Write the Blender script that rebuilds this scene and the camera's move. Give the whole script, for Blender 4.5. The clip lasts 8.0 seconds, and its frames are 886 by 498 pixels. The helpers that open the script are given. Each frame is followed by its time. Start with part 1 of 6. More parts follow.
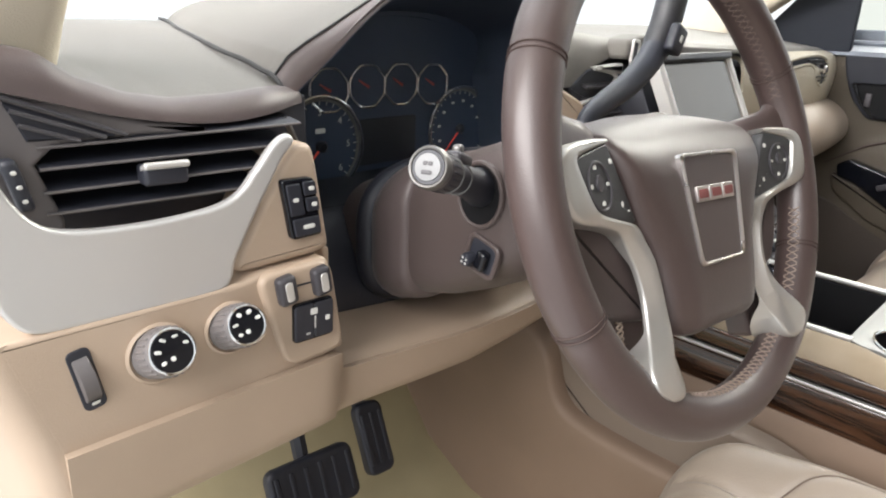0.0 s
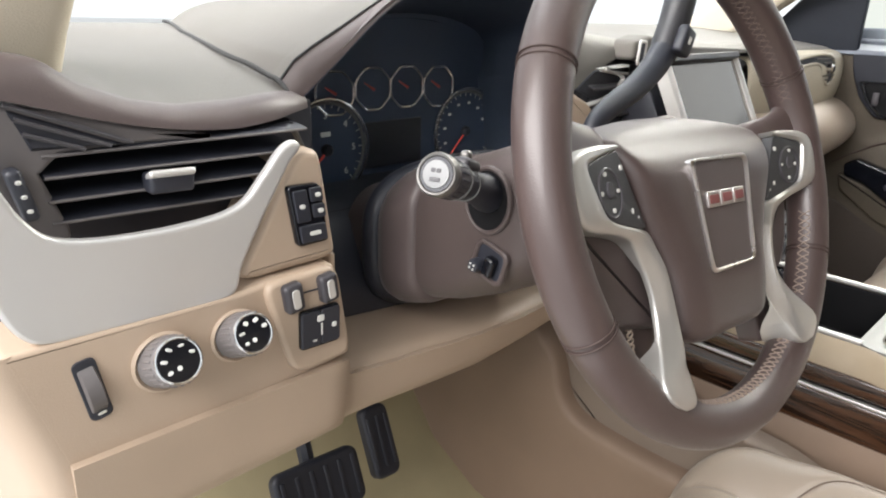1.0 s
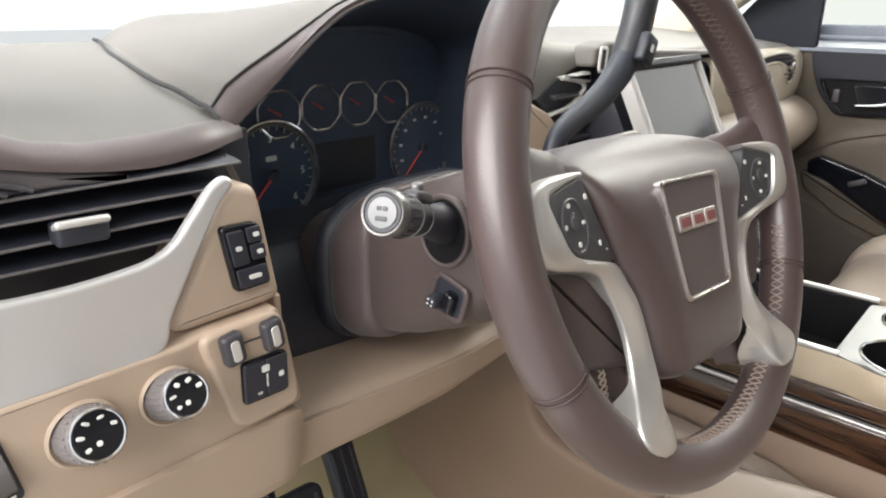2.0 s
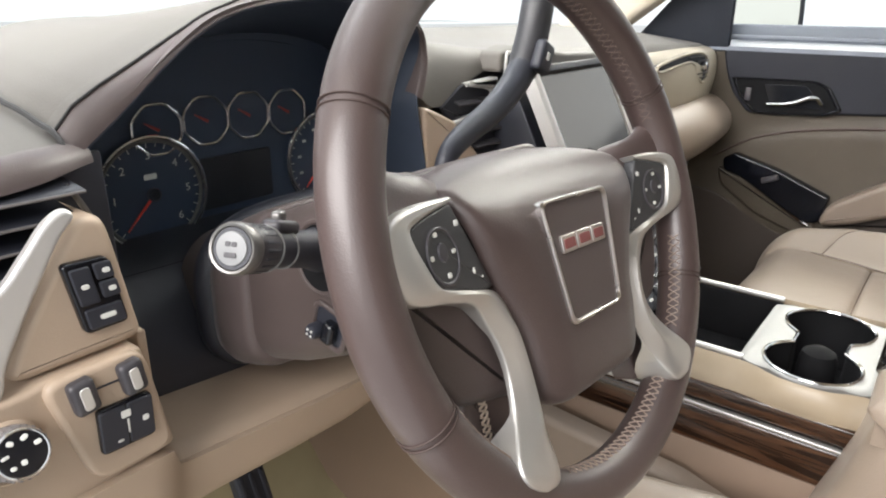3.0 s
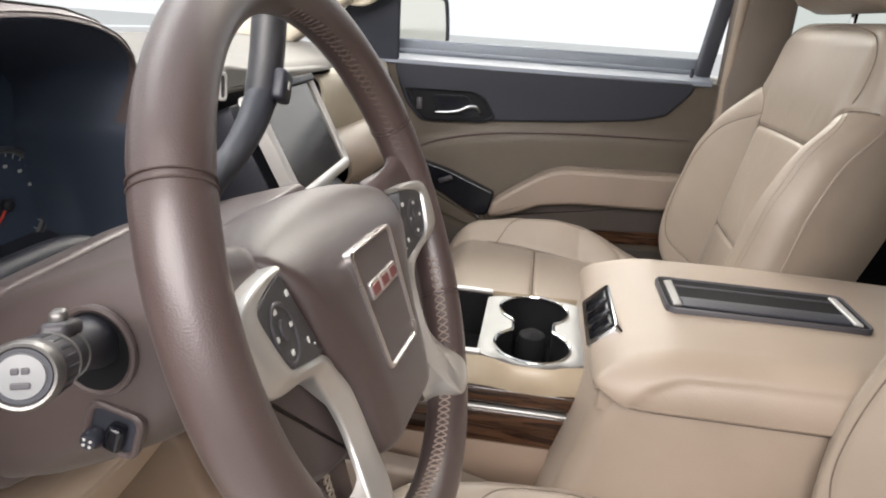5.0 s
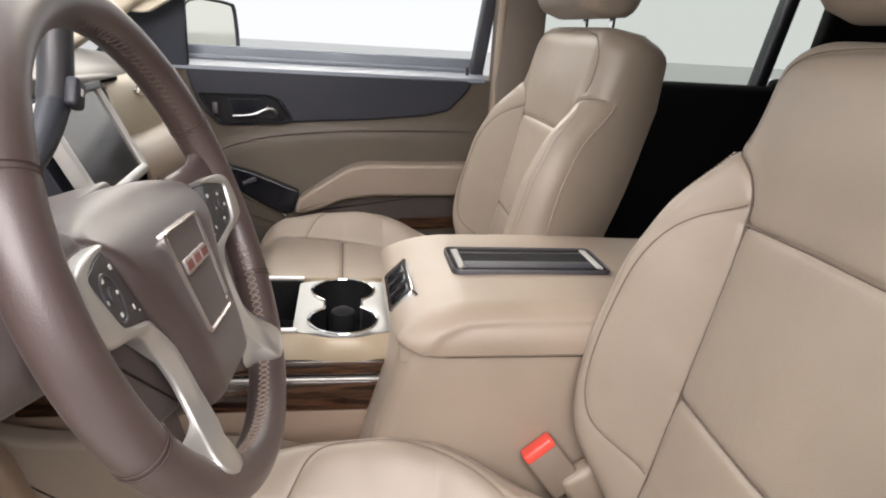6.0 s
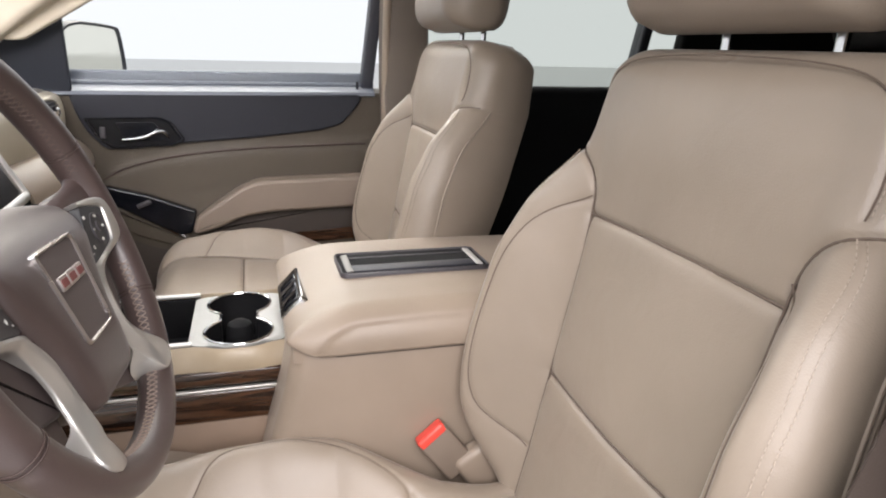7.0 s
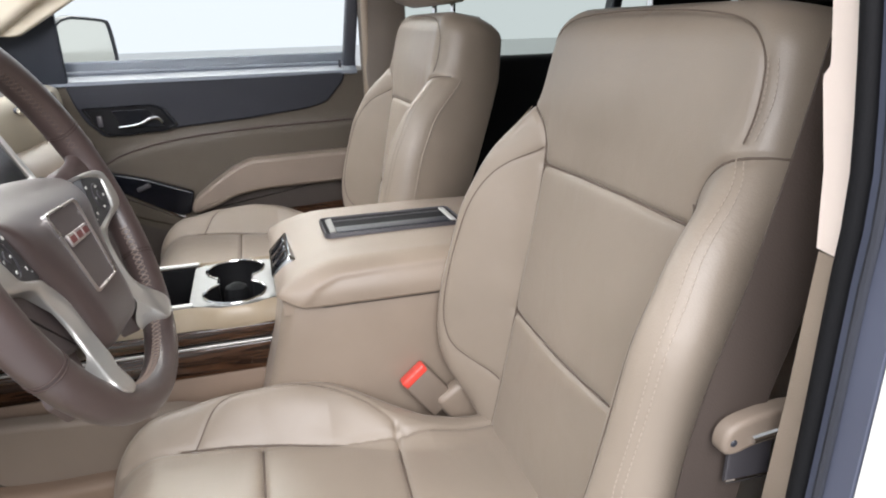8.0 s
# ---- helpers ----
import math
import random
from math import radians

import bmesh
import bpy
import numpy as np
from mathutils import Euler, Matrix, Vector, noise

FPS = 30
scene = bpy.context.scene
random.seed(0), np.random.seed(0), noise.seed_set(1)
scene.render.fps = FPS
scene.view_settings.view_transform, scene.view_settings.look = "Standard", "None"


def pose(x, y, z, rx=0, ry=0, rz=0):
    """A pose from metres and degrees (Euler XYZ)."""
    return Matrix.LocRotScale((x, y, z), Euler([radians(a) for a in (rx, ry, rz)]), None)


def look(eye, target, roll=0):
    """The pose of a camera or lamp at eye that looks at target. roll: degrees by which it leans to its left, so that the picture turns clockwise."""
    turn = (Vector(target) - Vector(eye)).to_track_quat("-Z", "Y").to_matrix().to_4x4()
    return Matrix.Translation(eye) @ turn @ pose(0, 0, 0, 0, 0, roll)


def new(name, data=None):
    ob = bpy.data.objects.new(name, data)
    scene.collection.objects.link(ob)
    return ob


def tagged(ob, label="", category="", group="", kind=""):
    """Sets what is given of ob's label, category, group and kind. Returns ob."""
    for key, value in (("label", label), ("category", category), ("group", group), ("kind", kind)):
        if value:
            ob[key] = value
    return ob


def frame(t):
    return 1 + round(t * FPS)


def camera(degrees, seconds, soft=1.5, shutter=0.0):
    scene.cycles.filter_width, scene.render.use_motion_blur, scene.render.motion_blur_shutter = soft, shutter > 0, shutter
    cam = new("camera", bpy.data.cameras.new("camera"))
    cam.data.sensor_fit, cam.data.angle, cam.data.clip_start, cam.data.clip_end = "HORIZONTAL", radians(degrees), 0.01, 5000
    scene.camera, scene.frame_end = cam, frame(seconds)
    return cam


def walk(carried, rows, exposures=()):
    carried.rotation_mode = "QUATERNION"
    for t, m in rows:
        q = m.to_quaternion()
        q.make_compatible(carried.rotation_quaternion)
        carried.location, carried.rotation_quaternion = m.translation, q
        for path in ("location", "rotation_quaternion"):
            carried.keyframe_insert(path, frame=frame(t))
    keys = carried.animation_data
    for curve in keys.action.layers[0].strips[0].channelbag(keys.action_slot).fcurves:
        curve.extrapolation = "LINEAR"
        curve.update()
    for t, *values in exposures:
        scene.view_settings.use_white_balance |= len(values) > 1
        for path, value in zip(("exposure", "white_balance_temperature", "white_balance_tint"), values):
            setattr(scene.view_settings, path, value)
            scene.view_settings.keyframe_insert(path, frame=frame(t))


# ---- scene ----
# ---- camera ----
cam = camera(67.3, 8.0, soft=2.0)
PATH = [
    (0, (-0.8425, -0.1775, 0.8514), (-0.1768, 0.4891, 0.5159), 2.05),
    (0.5, (-0.8450, -0.1710, 0.8542), (-0.1896, 0.5054, 0.5182), 1.54),
    (1, (-0.8405, -0.1705, 0.8556), (-0.1788, 0.4985, 0.5168), 1.86),
    (1.2, (-0.8332, -0.1670, 0.8558), (-0.1826, 0.5125, 0.5166), 1.28),
    (2.3, (-0.7879, -0.1434, 0.8689), (-0.0545, 0.4466, 0.5310), 0.77),
    (2.5, (-0.7788, -0.1503, 0.8704), (-0.0234, 0.4082, 0.5276), 1.25),
    (3, (-0.7493, -0.1608, 0.8769), (-0.0065, 0.4137, 0.5333), 0.59),
    (3.5, (-0.7252, -0.1734, 0.8818), (0.0510, 0.3559, 0.5391), 1.74),
    (4, (-0.7122, -0.1462, 0.8856), (0.1226, 0.2807, 0.5381), 2.82),
    (4.2, (-0.7142, -0.1256, 0.8897), (0.1524, 0.2360, 0.5458), 3.11),
    (5.3, (-0.7841, -0.0630, 0.9034), (0.1613, -0.0155, 0.5811), 3.80),
    (5.5, (-0.7972, -0.0650, 0.9051), (0.1514, -0.0650, 0.5887), 3.57),
    (6, (-0.8606, -0.0874, 0.9074), (0.0781, -0.2379, 0.5974), 3.52),
    (6.5, (-0.9016, -0.1096, 0.9129), (0.0238, -0.3422, 0.6136), 2.15),
    (7, (-0.9278, -0.1245, 0.9168), (-0.0085, -0.3904, 0.6265), 1.51),
    (7.5, (-0.9678, -0.1364, 0.9122), (-0.0560, -0.4173, 0.6126), 0.64),
    (8, (-1.0257, -0.1449, 0.9090), (-0.1131, -0.3992, 0.5888), -1.73),
]
walk(cam, [(t, look(eye, target, roll)) for t, eye, target, roll in PATH],
     exposures=[(0, 0.83, 6500, 10), (4.2, 0.83, 6500, 10), (5.5, 0.61, 6700, 14), (7, 0.60, 6560, 14), (8, 0.55, 6250, 11)])

# ---- world and light ----
world = bpy.data.worlds.new("studio")
scene.world = world
world.use_nodes = True
wn = world.node_tree.nodes
wn["Background"].inputs[0].default_value = (0.925, 0.965, 1.0, 1)
wn["Background"].inputs[1].default_value = 0.69


def fill_lamp(name, eye, target, sx, sy, watts, colour=(1.0, 0.97, 0.93)):
    """A large area lamp, added out of view to brighten the cabin."""
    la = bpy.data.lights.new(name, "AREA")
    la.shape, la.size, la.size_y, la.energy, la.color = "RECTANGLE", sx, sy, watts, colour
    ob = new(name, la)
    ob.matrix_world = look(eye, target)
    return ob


# three added, unseen lamps: driver side, ahead of the windshield, passenger side
fill_lamp("added_fill_light", (-2.0, 0.10, 1.72), (-0.5, -0.15, 0.70), 2.0, 1.1, 49, (1.0, 0.96, 0.945))
fill_lamp("added_fill_light", (0.5, 2.3, 4.1), (0.1, 0.0, 0.6), 3.6, 1.8, 43, (0.97, 0.98, 1.0))
fill_lamp("added_fill_light", (2.8, 0.35, 2.75), (0.2, -0.15, 0.5), 2.0, 1.4, 55, (1.0, 0.97, 0.88))


# ---- materials ----
def rgb(r, g, b):
    f = lambda c: (c / 255 / 12.92) if c <= 10 else ((c / 255 + 0.055) / 1.055) ** 2.4
    return (f(r), f(g), f(b), 1)


def material(name, colour, rough=0.5, metal=0.0, grain=0.0, grain_scale=900.0, blotch=0.06, blotch_scale=9.0, coat=0.0, spec=0.5, cells=False, wrinkle=0.0, sheen=0.0):
    """A surface with fine relief (grain) and soft uneven colour (blotch)."""
    m = bpy.data.materials.new(name)
    m.use_nodes = True
    nt = m.node_tree
    b = nt.nodes["Principled BSDF"]
    b.inputs["Roughness"].default_value = rough
    b.inputs["Metallic"].default_value = metal
    b.inputs["Coat Weight"].default_value = coat
    b.inputs["Coat Roughness"].default_value = 0.25 if sheen else 0.05
    b.inputs["Sheen Weight"].default_value = sheen
    b.inputs["Sheen Roughness"].default_value = 0.35
    b.inputs["Specular IOR Level"].default_value = spec
    co = nt.nodes.new("ShaderNodeTexCoord")
    n1 = nt.nodes.new("ShaderNodeTexNoise")
    n1.inputs["Scale"].default_value = blotch_scale
    n1.inputs["Detail"].default_value = 5
    nt.links.new(co.outputs["Object"], n1.inputs["Vector"])
    ramp = nt.nodes.new("ShaderNodeMapRange")
    ramp.inputs["From Min"].default_value, ramp.inputs["From Max"].default_value = 0.3, 0.7
    ramp.inputs["To Min"].default_value, ramp.inputs["To Max"].default_value = 1 - blotch, 1 + blotch
    nt.links.new(n1.outputs["Fac"], ramp.inputs["Value"])
    mul = nt.nodes.new("ShaderNodeVectorMath")
    mul.operation = "SCALE"
    mul.inputs[0].default_value = colour[:3]
    nt.links.new(ramp.outputs["Result"], mul.inputs["Scale"])
    nt.links.new(mul.outputs["Vector"], b.inputs["Base Color"])
    rr = nt.nodes.new("ShaderNodeMapRange")
    rr.inputs["From Min"].default_value, rr.inputs["From Max"].default_value = 0.3, 0.7
    rr.inputs["To Min"].default_value, rr.inputs["To Max"].default_value = max(rough - 0.05, 0.02), min(rough + 0.05, 1)
    nt.links.new(n1.outputs["Fac"], rr.inputs["Value"])
    nt.links.new(rr.outputs["Result"], b.inputs["Roughness"])
    if grain:
        if cells:
            g = nt.nodes.new("ShaderNodeTexVoronoi")
            out = g.outputs["Distance"]
        else:
            g = nt.nodes.new("ShaderNodeTexNoise")
            g.inputs["Detail"].default_value = 3
            out = g.outputs["Fac"]
        g.inputs["Scale"].default_value = grain_scale
        nt.links.new(co.outputs["Object"], g.inputs["Vector"])
        bump = nt.nodes.new("ShaderNodeBump")
        bump.inputs["Strength"].default_value = grain
        bump.inputs["Distance"].default_value = 0.0006
        nt.links.new(out, bump.inputs["Height"])
        nt.links.new(bump.outputs["Normal"], b.inputs["Normal"])
        if wrinkle:
            w = nt.nodes.new("ShaderNodeTexNoise")
            w.inputs["Scale"].default_value, w.inputs["Detail"].default_value, w.inputs["Distortion"].default_value = 16, 4, 0.6
            nt.links.new(co.outputs["Object"], w.inputs["Vector"])
            wb = nt.nodes.new("ShaderNodeBump")
            wb.inputs["Strength"].default_value = wrinkle
            wb.inputs["Distance"].default_value = 0.006
            nt.links.new(w.outputs["Fac"], wb.inputs["Height"])
            nt.links.new(wb.outputs["Normal"], bump.inputs["Normal"])
    return m


LEATHER = material("seat_leather", rgb(142, 130, 117), 0.38, grain=0.2, grain_scale=700, cells=True, blotch=0.06, wrinkle=0.20, sheen=0.08)
LEATHER_DARK = material("seat_shell_vinyl", rgb(124, 111, 99), 0.5, grain=0.2, grain_scale=700, cells=True)
BROWN = material("brown_wheel_leather", rgb(72, 59, 57), 0.42, grain=0.14, grain_scale=900, cells=True, blotch=0.05, spec=0.7, coat=0.25, sheen=0.05)
BROWN_PLASTIC = material("brown_soft_plastic", rgb(76, 66, 64), 0.45, grain=0.3, grain_scale=1200, sheen=0.08)
PAD = material("taupe_dash_pad", rgb(102, 99, 94), 0.58, grain=0.3, grain_scale=800, cells=True, spec=0.25, sheen=0.1)
TAN = material("tan_dash_plastic", rgb(176, 157, 138), 0.45, grain=0.3, grain_scale=1200)
CREAM = material("cream_vinyl", rgb(143, 129, 115), 0.40, grain=0.25, grain_scale=800, cells=True, wrinkle=0.08, sheen=0.06)
BOARD = material("tan_console_board", rgb(162, 147, 125), 0.34, grain=0.15, grain_scale=900, blotch=0.08, blotch_scale=20)
IVORY = material("ivory_dash_vinyl", rgb(178, 170, 152), 0.45, grain=0.25, grain_scale=800, cells=True, sheen=0.06)
BLACK = material("black_plastic", rgb(42, 44, 52), 0.45, grain=0.2, grain_scale=1500)
BLACK_GLOSS = material("black_gloss", rgb(16, 18, 24), 0.15)
CHARCOAL = material("charcoal_plastic", rgb(62, 60, 64), 0.4, grain=0.2, grain_scale=1500)
SILVER = material("satin_silver_paint", rgb(212, 211, 208), 0.32, metal=0.5, grain=0.1, grain_scale=2500, blotch=0.02)
PLATE = material("satin_cup_plate", rgb(142, 142, 140), 0.42, metal=0.4, grain=0.1, grain_scale=2500, blotch=0.02)
SURROUND = material("satin_silver_surround", rgb(206, 205, 203), 0.36, metal=0.5, grain=0.1, grain_scale=2500, blotch=0.02)
CHROME = material("chrome", rgb(225, 225, 225), 0.12, metal=1.0)
CARPET = material("beige_carpet", rgb(158, 147, 116), 0.95, grain=1.0, grain_scale=600, blotch=0.07, blotch_scale=14)
# cloth toned dark: shade at the rear is put into its colour
REAR_SHADE = material("rear_shade_cloth", rgb(48, 46, 46), 0.95, grain=1.0, grain_scale=600)
LIGHT_INK = material("light_print", rgb(215, 215, 210), 0.5)
KEY_INK = material("dulled_key_print", rgb(205, 205, 200), 0.5)
EMBLEM = material("dull_red_enamel", rgb(118, 66, 64), 0.4)
BADGE = material("satin_bright_metal", rgb(205, 200, 198), 0.28, metal=1.0, blotch=0.02)
SPOKE = material("brushed_spoke_metal", rgb(196, 194, 190), 0.34, metal=0.72, blotch=0.015)
HUB_SKIN = material("brown_hub_vinyl", rgb(69, 57, 55), 0.46, grain=0.2, grain_scale=900, cells=True, blotch=0.04, spec=0.6, coat=0.18, sheen=0.10)
LEVER_GRIP = material("dark_lever_grip", rgb(48, 48, 51), 0.42, grain=0.25, grain_scale=1200)
POD = material("dark_grey_key_pod", rgb(56, 56, 58), 0.4, grain=0.2, grain_scale=1500)
# door vinyl, set much darker than beige in its colour
DOOR_SKIN = material("darkened_beige_door_vinyl", rgb(76, 69, 59), 0.5, grain=0.25, grain_scale=800, cells=True, spec=0.3)
DOOR_DARK = material("charcoal_door_trim", rgb(35, 37, 44), 0.55, grain=0.3, grain_scale=1000, spec=0.25)
# lower door: shade of the footwell and under the armrest put into the colour
DOOR_LOW = material("shade_toned_lower_door", rgb(60, 52, 46), 0.6, grain=0.3, grain_scale=900)
BROW = material("brown_dash_brow", rgb(86, 76, 75), 0.45, grain=0.3, grain_scale=1200, sheen=0.1)
# tan trim low in the footwell, shade put into the colour
CHEEK = material("shade_toned_tunnel_trim", rgb(130, 111, 95), 0.5, grain=0.3, grain_scale=1200, spec=0.3)
DARK_SEAM = material("dark_dash_seam", rgb(46, 46, 46), 0.7)
RED = material("red_plastic", rgb(232, 78, 66), 0.35)
NEEDLE = material("dull_red_needle", rgb(170, 62, 58), 0.4)
CAP_GREY = material("satin_grey_metal", rgb(120, 118, 116), 0.38, metal=0.6)
VENT_GREY = material("warm_grey_plastic", rgb(98, 94, 94), 0.45, grain=0.2, grain_scale=1500)
THREAD = material("cream_thread", rgb(168, 154, 140), 0.7)
DULL_THREAD = material("brown_thread", rgb(97, 83, 77), 0.7)
WHEEL_THREAD = material("taupe_thread", rgb(146, 130, 119), 0.7)
SEAMLINE = material("seam_shadow_thread", rgb(98, 85, 75), 0.7)
WHITE_PAINT = material("white_car_paint", rgb(225, 225, 222), 0.25, coat=0.5, blotch=0.01)
FLOOR = material("studio_floor_concrete", rgb(202, 202, 200), 0.6, blotch=0.04, blotch_scale=2)
HEADLINER = material("headliner_cloth", rgb(205, 196, 178), 0.9, grain=0.6, grain_scale=900)
RUBBER = material("rubber_seal", rgb(48, 50, 58), 0.6)
JAMB = material("blue_grey_door_jamb", rgb(84, 88, 104), 0.5, grain=0.2, grain_scale=900)
WEBBING = material("belt_webbing", rgb(60, 50, 44), 0.75, grain=0.6, grain_scale=700)
WHEEL_SEAM = material("dark_wheel_seam", rgb(66, 52, 48), 0.7)
PALE_GREY = material("pale_grey_print", rgb(128, 129, 130), 0.4)
CLUSTER_BLACK = material("blue_black_cluster_face", rgb(58, 70, 90), 0.5, grain=0.2, grain_scale=1500)
LINING = material("navy_hood_lining", rgb(52, 61, 76), 0.55, grain=0.3, grain_scale=1200)
# driver's upper pillar trim: sunlight put into a whiter cream
PILLAR_LIT = material("lit_pillar_trim", rgb(224, 209, 198), 0.6, grain=0.3, grain_scale=1200, blotch=0.03)
# passenger pillar trim: the same cream with shade put into its colour
PILLAR_SHADED = material("shaded_pillar_trim", rgb(104, 95, 86), 0.6, grain=0.3, grain_scale=1200)
KNOB_GREY = material("ribbed_knob_grey", rgb(124, 120, 120), 0.42, metal=0.2, grain=0.2, grain_scale=1500)
NAVY = material("blue_black_trim", rgb(24, 29, 38), 0.6, grain=0.3, grain_scale=1000, spec=0.25)
# black trim taken deeper in colour, for shade at the rear and in recesses
DEEP = material("black_trim_and_painted_shade", rgb(18, 18, 20), 0.8, grain=0.4, grain_scale=900, spec=0.2)
BELT_GREY = material("grey_belt_moulding", rgb(104, 110, 120), 0.55)
FILM = material("dark_glossy_display", rgb(120, 115, 110), 0.16, metal=0.9, blotch=0.04)


# ---- mesh helpers ----
V = np.array


class Geo:
    """Collects faces of one part."""

    def __init__(self):
        self.v, self.f = [], []

    def add(self, verts, faces):
        k = len(self.v)
        self.v += [tuple(map(float, p)) for p in verts]
        self.f += [tuple(k + i for i in f) for f in faces]
        return self

    def loft(self, rings, closed=True, cap=True, loop=False):
        rings = np.asarray(rings, float)
        n, m, _ = rings.shape
        faces = []
        for i in range(n if loop else n - 1):
            for j in range(m if closed else m - 1):
                a, b = i * m + j, i * m + (j + 1) % m
                c, d = ((i + 1) % n) * m + (j + 1) % m, ((i + 1) % n) * m + j
                faces.append((a, b, c, d))
        if cap and closed and not loop:
            faces += [tuple(range(m))[::-1], tuple((n - 1) * m + j for j in range(m))]
        return self.add(rings.reshape(-1, 3), faces)

    def sheet(self, grid, thick=0.004):
        """A curved sheet with thickness along its normals."""
        g = np.asarray(grid, float)
        du, dv = np.gradient(g, axis=0), np.gradient(g, axis=1)
        nn = np.cross(du, dv)
        nn /= np.linalg.norm(nn, axis=2, keepdims=True) + 1e-12
        back = g - nn * thick
        n, m, _ = g.shape
        faces = []
        for i in range(n - 1):
            for j in range(m - 1):
                q = (i * m + j, i * m + j + 1, (i + 1) * m + j + 1, (i + 1) * m + j)
                faces += [q, tuple(n * m + k for k in q[::-1])]
        edge = [(0, j) for j in range(m)] + [(i, m - 1) for i in range(1, n)] + [(n - 1, j) for j in range(m - 2, -1, -1)] + [(i, 0) for i in range(n - 2, 0, -1)]
        ids = [i * m + j for i, j in edge]
        for a, b in zip(ids, ids[1:] + ids[:1]):
            faces.append((b, a, n * m + a, n * m + b))
        return self.add(np.concatenate([g.reshape(-1, 3), back.reshape(-1, 3)]), faces)

    def tube(self, path, r, n=10, loop=False, squash=1.0):
        p = np.asarray(path, float)
        rr = np.broadcast_to(np.asarray(r, float), (len(p),))
        t = np.roll(p, -1, 0) - np.roll(p, 1, 0) if loop else np.gradient(p, axis=0)
        t /= np.linalg.norm(t, axis=1, keepdims=True) + 1e-12
        up = V([0.0, 0.0, 1.0]) if abs(t[0][2]) < 0.9 else V([1.0, 0, 0])
        rings, side = [], None
        for k in range(len(p)):
            side = np.cross(t[k], up) if side is None else side - t[k] * (side @ t[k])
            side = side / np.linalg.norm(side)
            other = np.cross(side, t[k])
            a = np.linspace(0, 2 * np.pi, n, endpoint=False)[:, None]
            rings.append(p[k] + rr[k] * (np.cos(a) * side + squash * np.sin(a) * other))
        return self.loft(rings, loop=loop)

    def slab(self, outline, m, depth, rnd=0.003, bulge=0.0, back=0.0):
        """A flat or bulged plate: outline in the plane of m, rising by depth along m's z with rounded rim."""
        o = np.asarray(outline, float)
        if np.sum(o[:, 0] * np.roll(o[:, 1], -1) - o[:, 1] * np.roll(o[:, 0], -1)) < 0:
            o = o[::-1]
        cen = o.mean(0)
        rings = [lift(o, -back, m)]
        rings.append(lift(o, depth - rnd, m))
        for a in (30, 60, 90):
            a = radians(a)
            rings.append(lift(inset(o, rnd * (1 - math.cos(a))), depth - rnd + rnd * math.sin(a), m))
        inner = inset(o, rnd)
        rings.append(lift(inset(o, rnd + 0.0005), depth, m))
        if bulge:
            for k in (0.85, 0.65, 0.4, 0.15):
                rings.append(lift(cen + (inner - cen) * k, depth + bulge * (1 - k * k), m))
        return self.loft(rings)

    def rimmed(self, outer, inner, m, depth, rnd=0.002, back=0.0):
        """A rim between two outlines of the same count."""
        o, i = np.asarray(outer, float), np.asarray(inner, float)
        w = (i - o)
        rings = [lift(o, -back, m), lift(o, depth - rnd, m), lift(o + w * min(0.3, 1), depth, m), lift(o + w * 0.7, depth, m), lift(i, depth - rnd, m), lift(i, -back, m)]
        return self.loft(rings, cap=False, loop=True)

    def box(self, size, m, bevel=0.003, seg=3):
        sx, sy, sz = size
        o = rounded(sx, sy, bevel, seg)
        rings = []
        for a in (90, 60, 30, 0):
            a = radians(a)
            rings.append(lift(inset(o, bevel * (1 - math.cos(a))), -sz / 2 + bevel * (1 - math.sin(a)), m))
        for a in (0, 30, 60, 90):
            a = radians(a)
            rings.append(lift(inset(o, bevel * (1 - math.cos(a))), sz / 2 - bevel * (1 - math.sin(a)), m))
        return self.loft(rings)

    def lathe(self, profile, m, n=32):
        """Profile of (radius, height), turned about m's z axis."""
        a = np.linspace(0, 2 * np.pi, n, endpoint=False)
        return self.loft([lift(np.stack([r * np.cos(a), r * np.sin(a)], 1), h, m) for r, h in profile])


def lift(o, h, m):
    """Points of a plane outline, at height h, in the space of m."""
    mm = np.array(m)
    o = np.asarray(o, float)
    p = np.column_stack([o, np.broadcast_to(h, (len(o),))])
    return p @ mm[:3, :3].T + mm[:3, 3]


def inset(o, d):
    """An outline (counter-clockwise) moved inwards by d."""
    t = np.roll(o, -1, 0) - np.roll(o, 1, 0)
    t = t / (np.linalg.norm(t, axis=1, keepdims=True) + 1e-12)
    return o + d * np.stack([-t[:, 1], t[:, 0]], 1)


def rounded(w, h, r, seg=4):
    """A rectangle with round corners, about the middle."""
    r = min(r, w / 2 - 1e-5, h / 2 - 1e-5)
    pts = []
    for cx, cy, a0 in ((w / 2 - r, h / 2 - r, 0), (-w / 2 + r, h / 2 - r, 90), (-w / 2 + r, -h / 2 + r, 180), (w / 2 - r, -h / 2 + r, 270)):
        for k in range(seg + 1):
            a = radians(a0 + 90 * k / seg)
            pts.append((cx + r * math.cos(a), cy + r * math.sin(a)))
    return V(pts)


def smooth(o, rounds=2, closed=True):
    """Cuts corners, to round an outline."""
    o = np.asarray(o, float)
    for _ in range(rounds):
        if closed:
            nx = np.roll(o, -1, 0)
            o = np.stack([0.75 * o + 0.25 * nx, 0.25 * o + 0.75 * nx], 1).reshape(-1, o.shape[1])
        else:
            a, b = o[:-1], o[1:]
            mid = np.stack([0.75 * a + 0.25 * b, 0.25 * a + 0.75 * b], 1).reshape(-1, o.shape[1])
            o = np.concatenate([o[:1], mid[1:-1], o[-1:]])
    return o


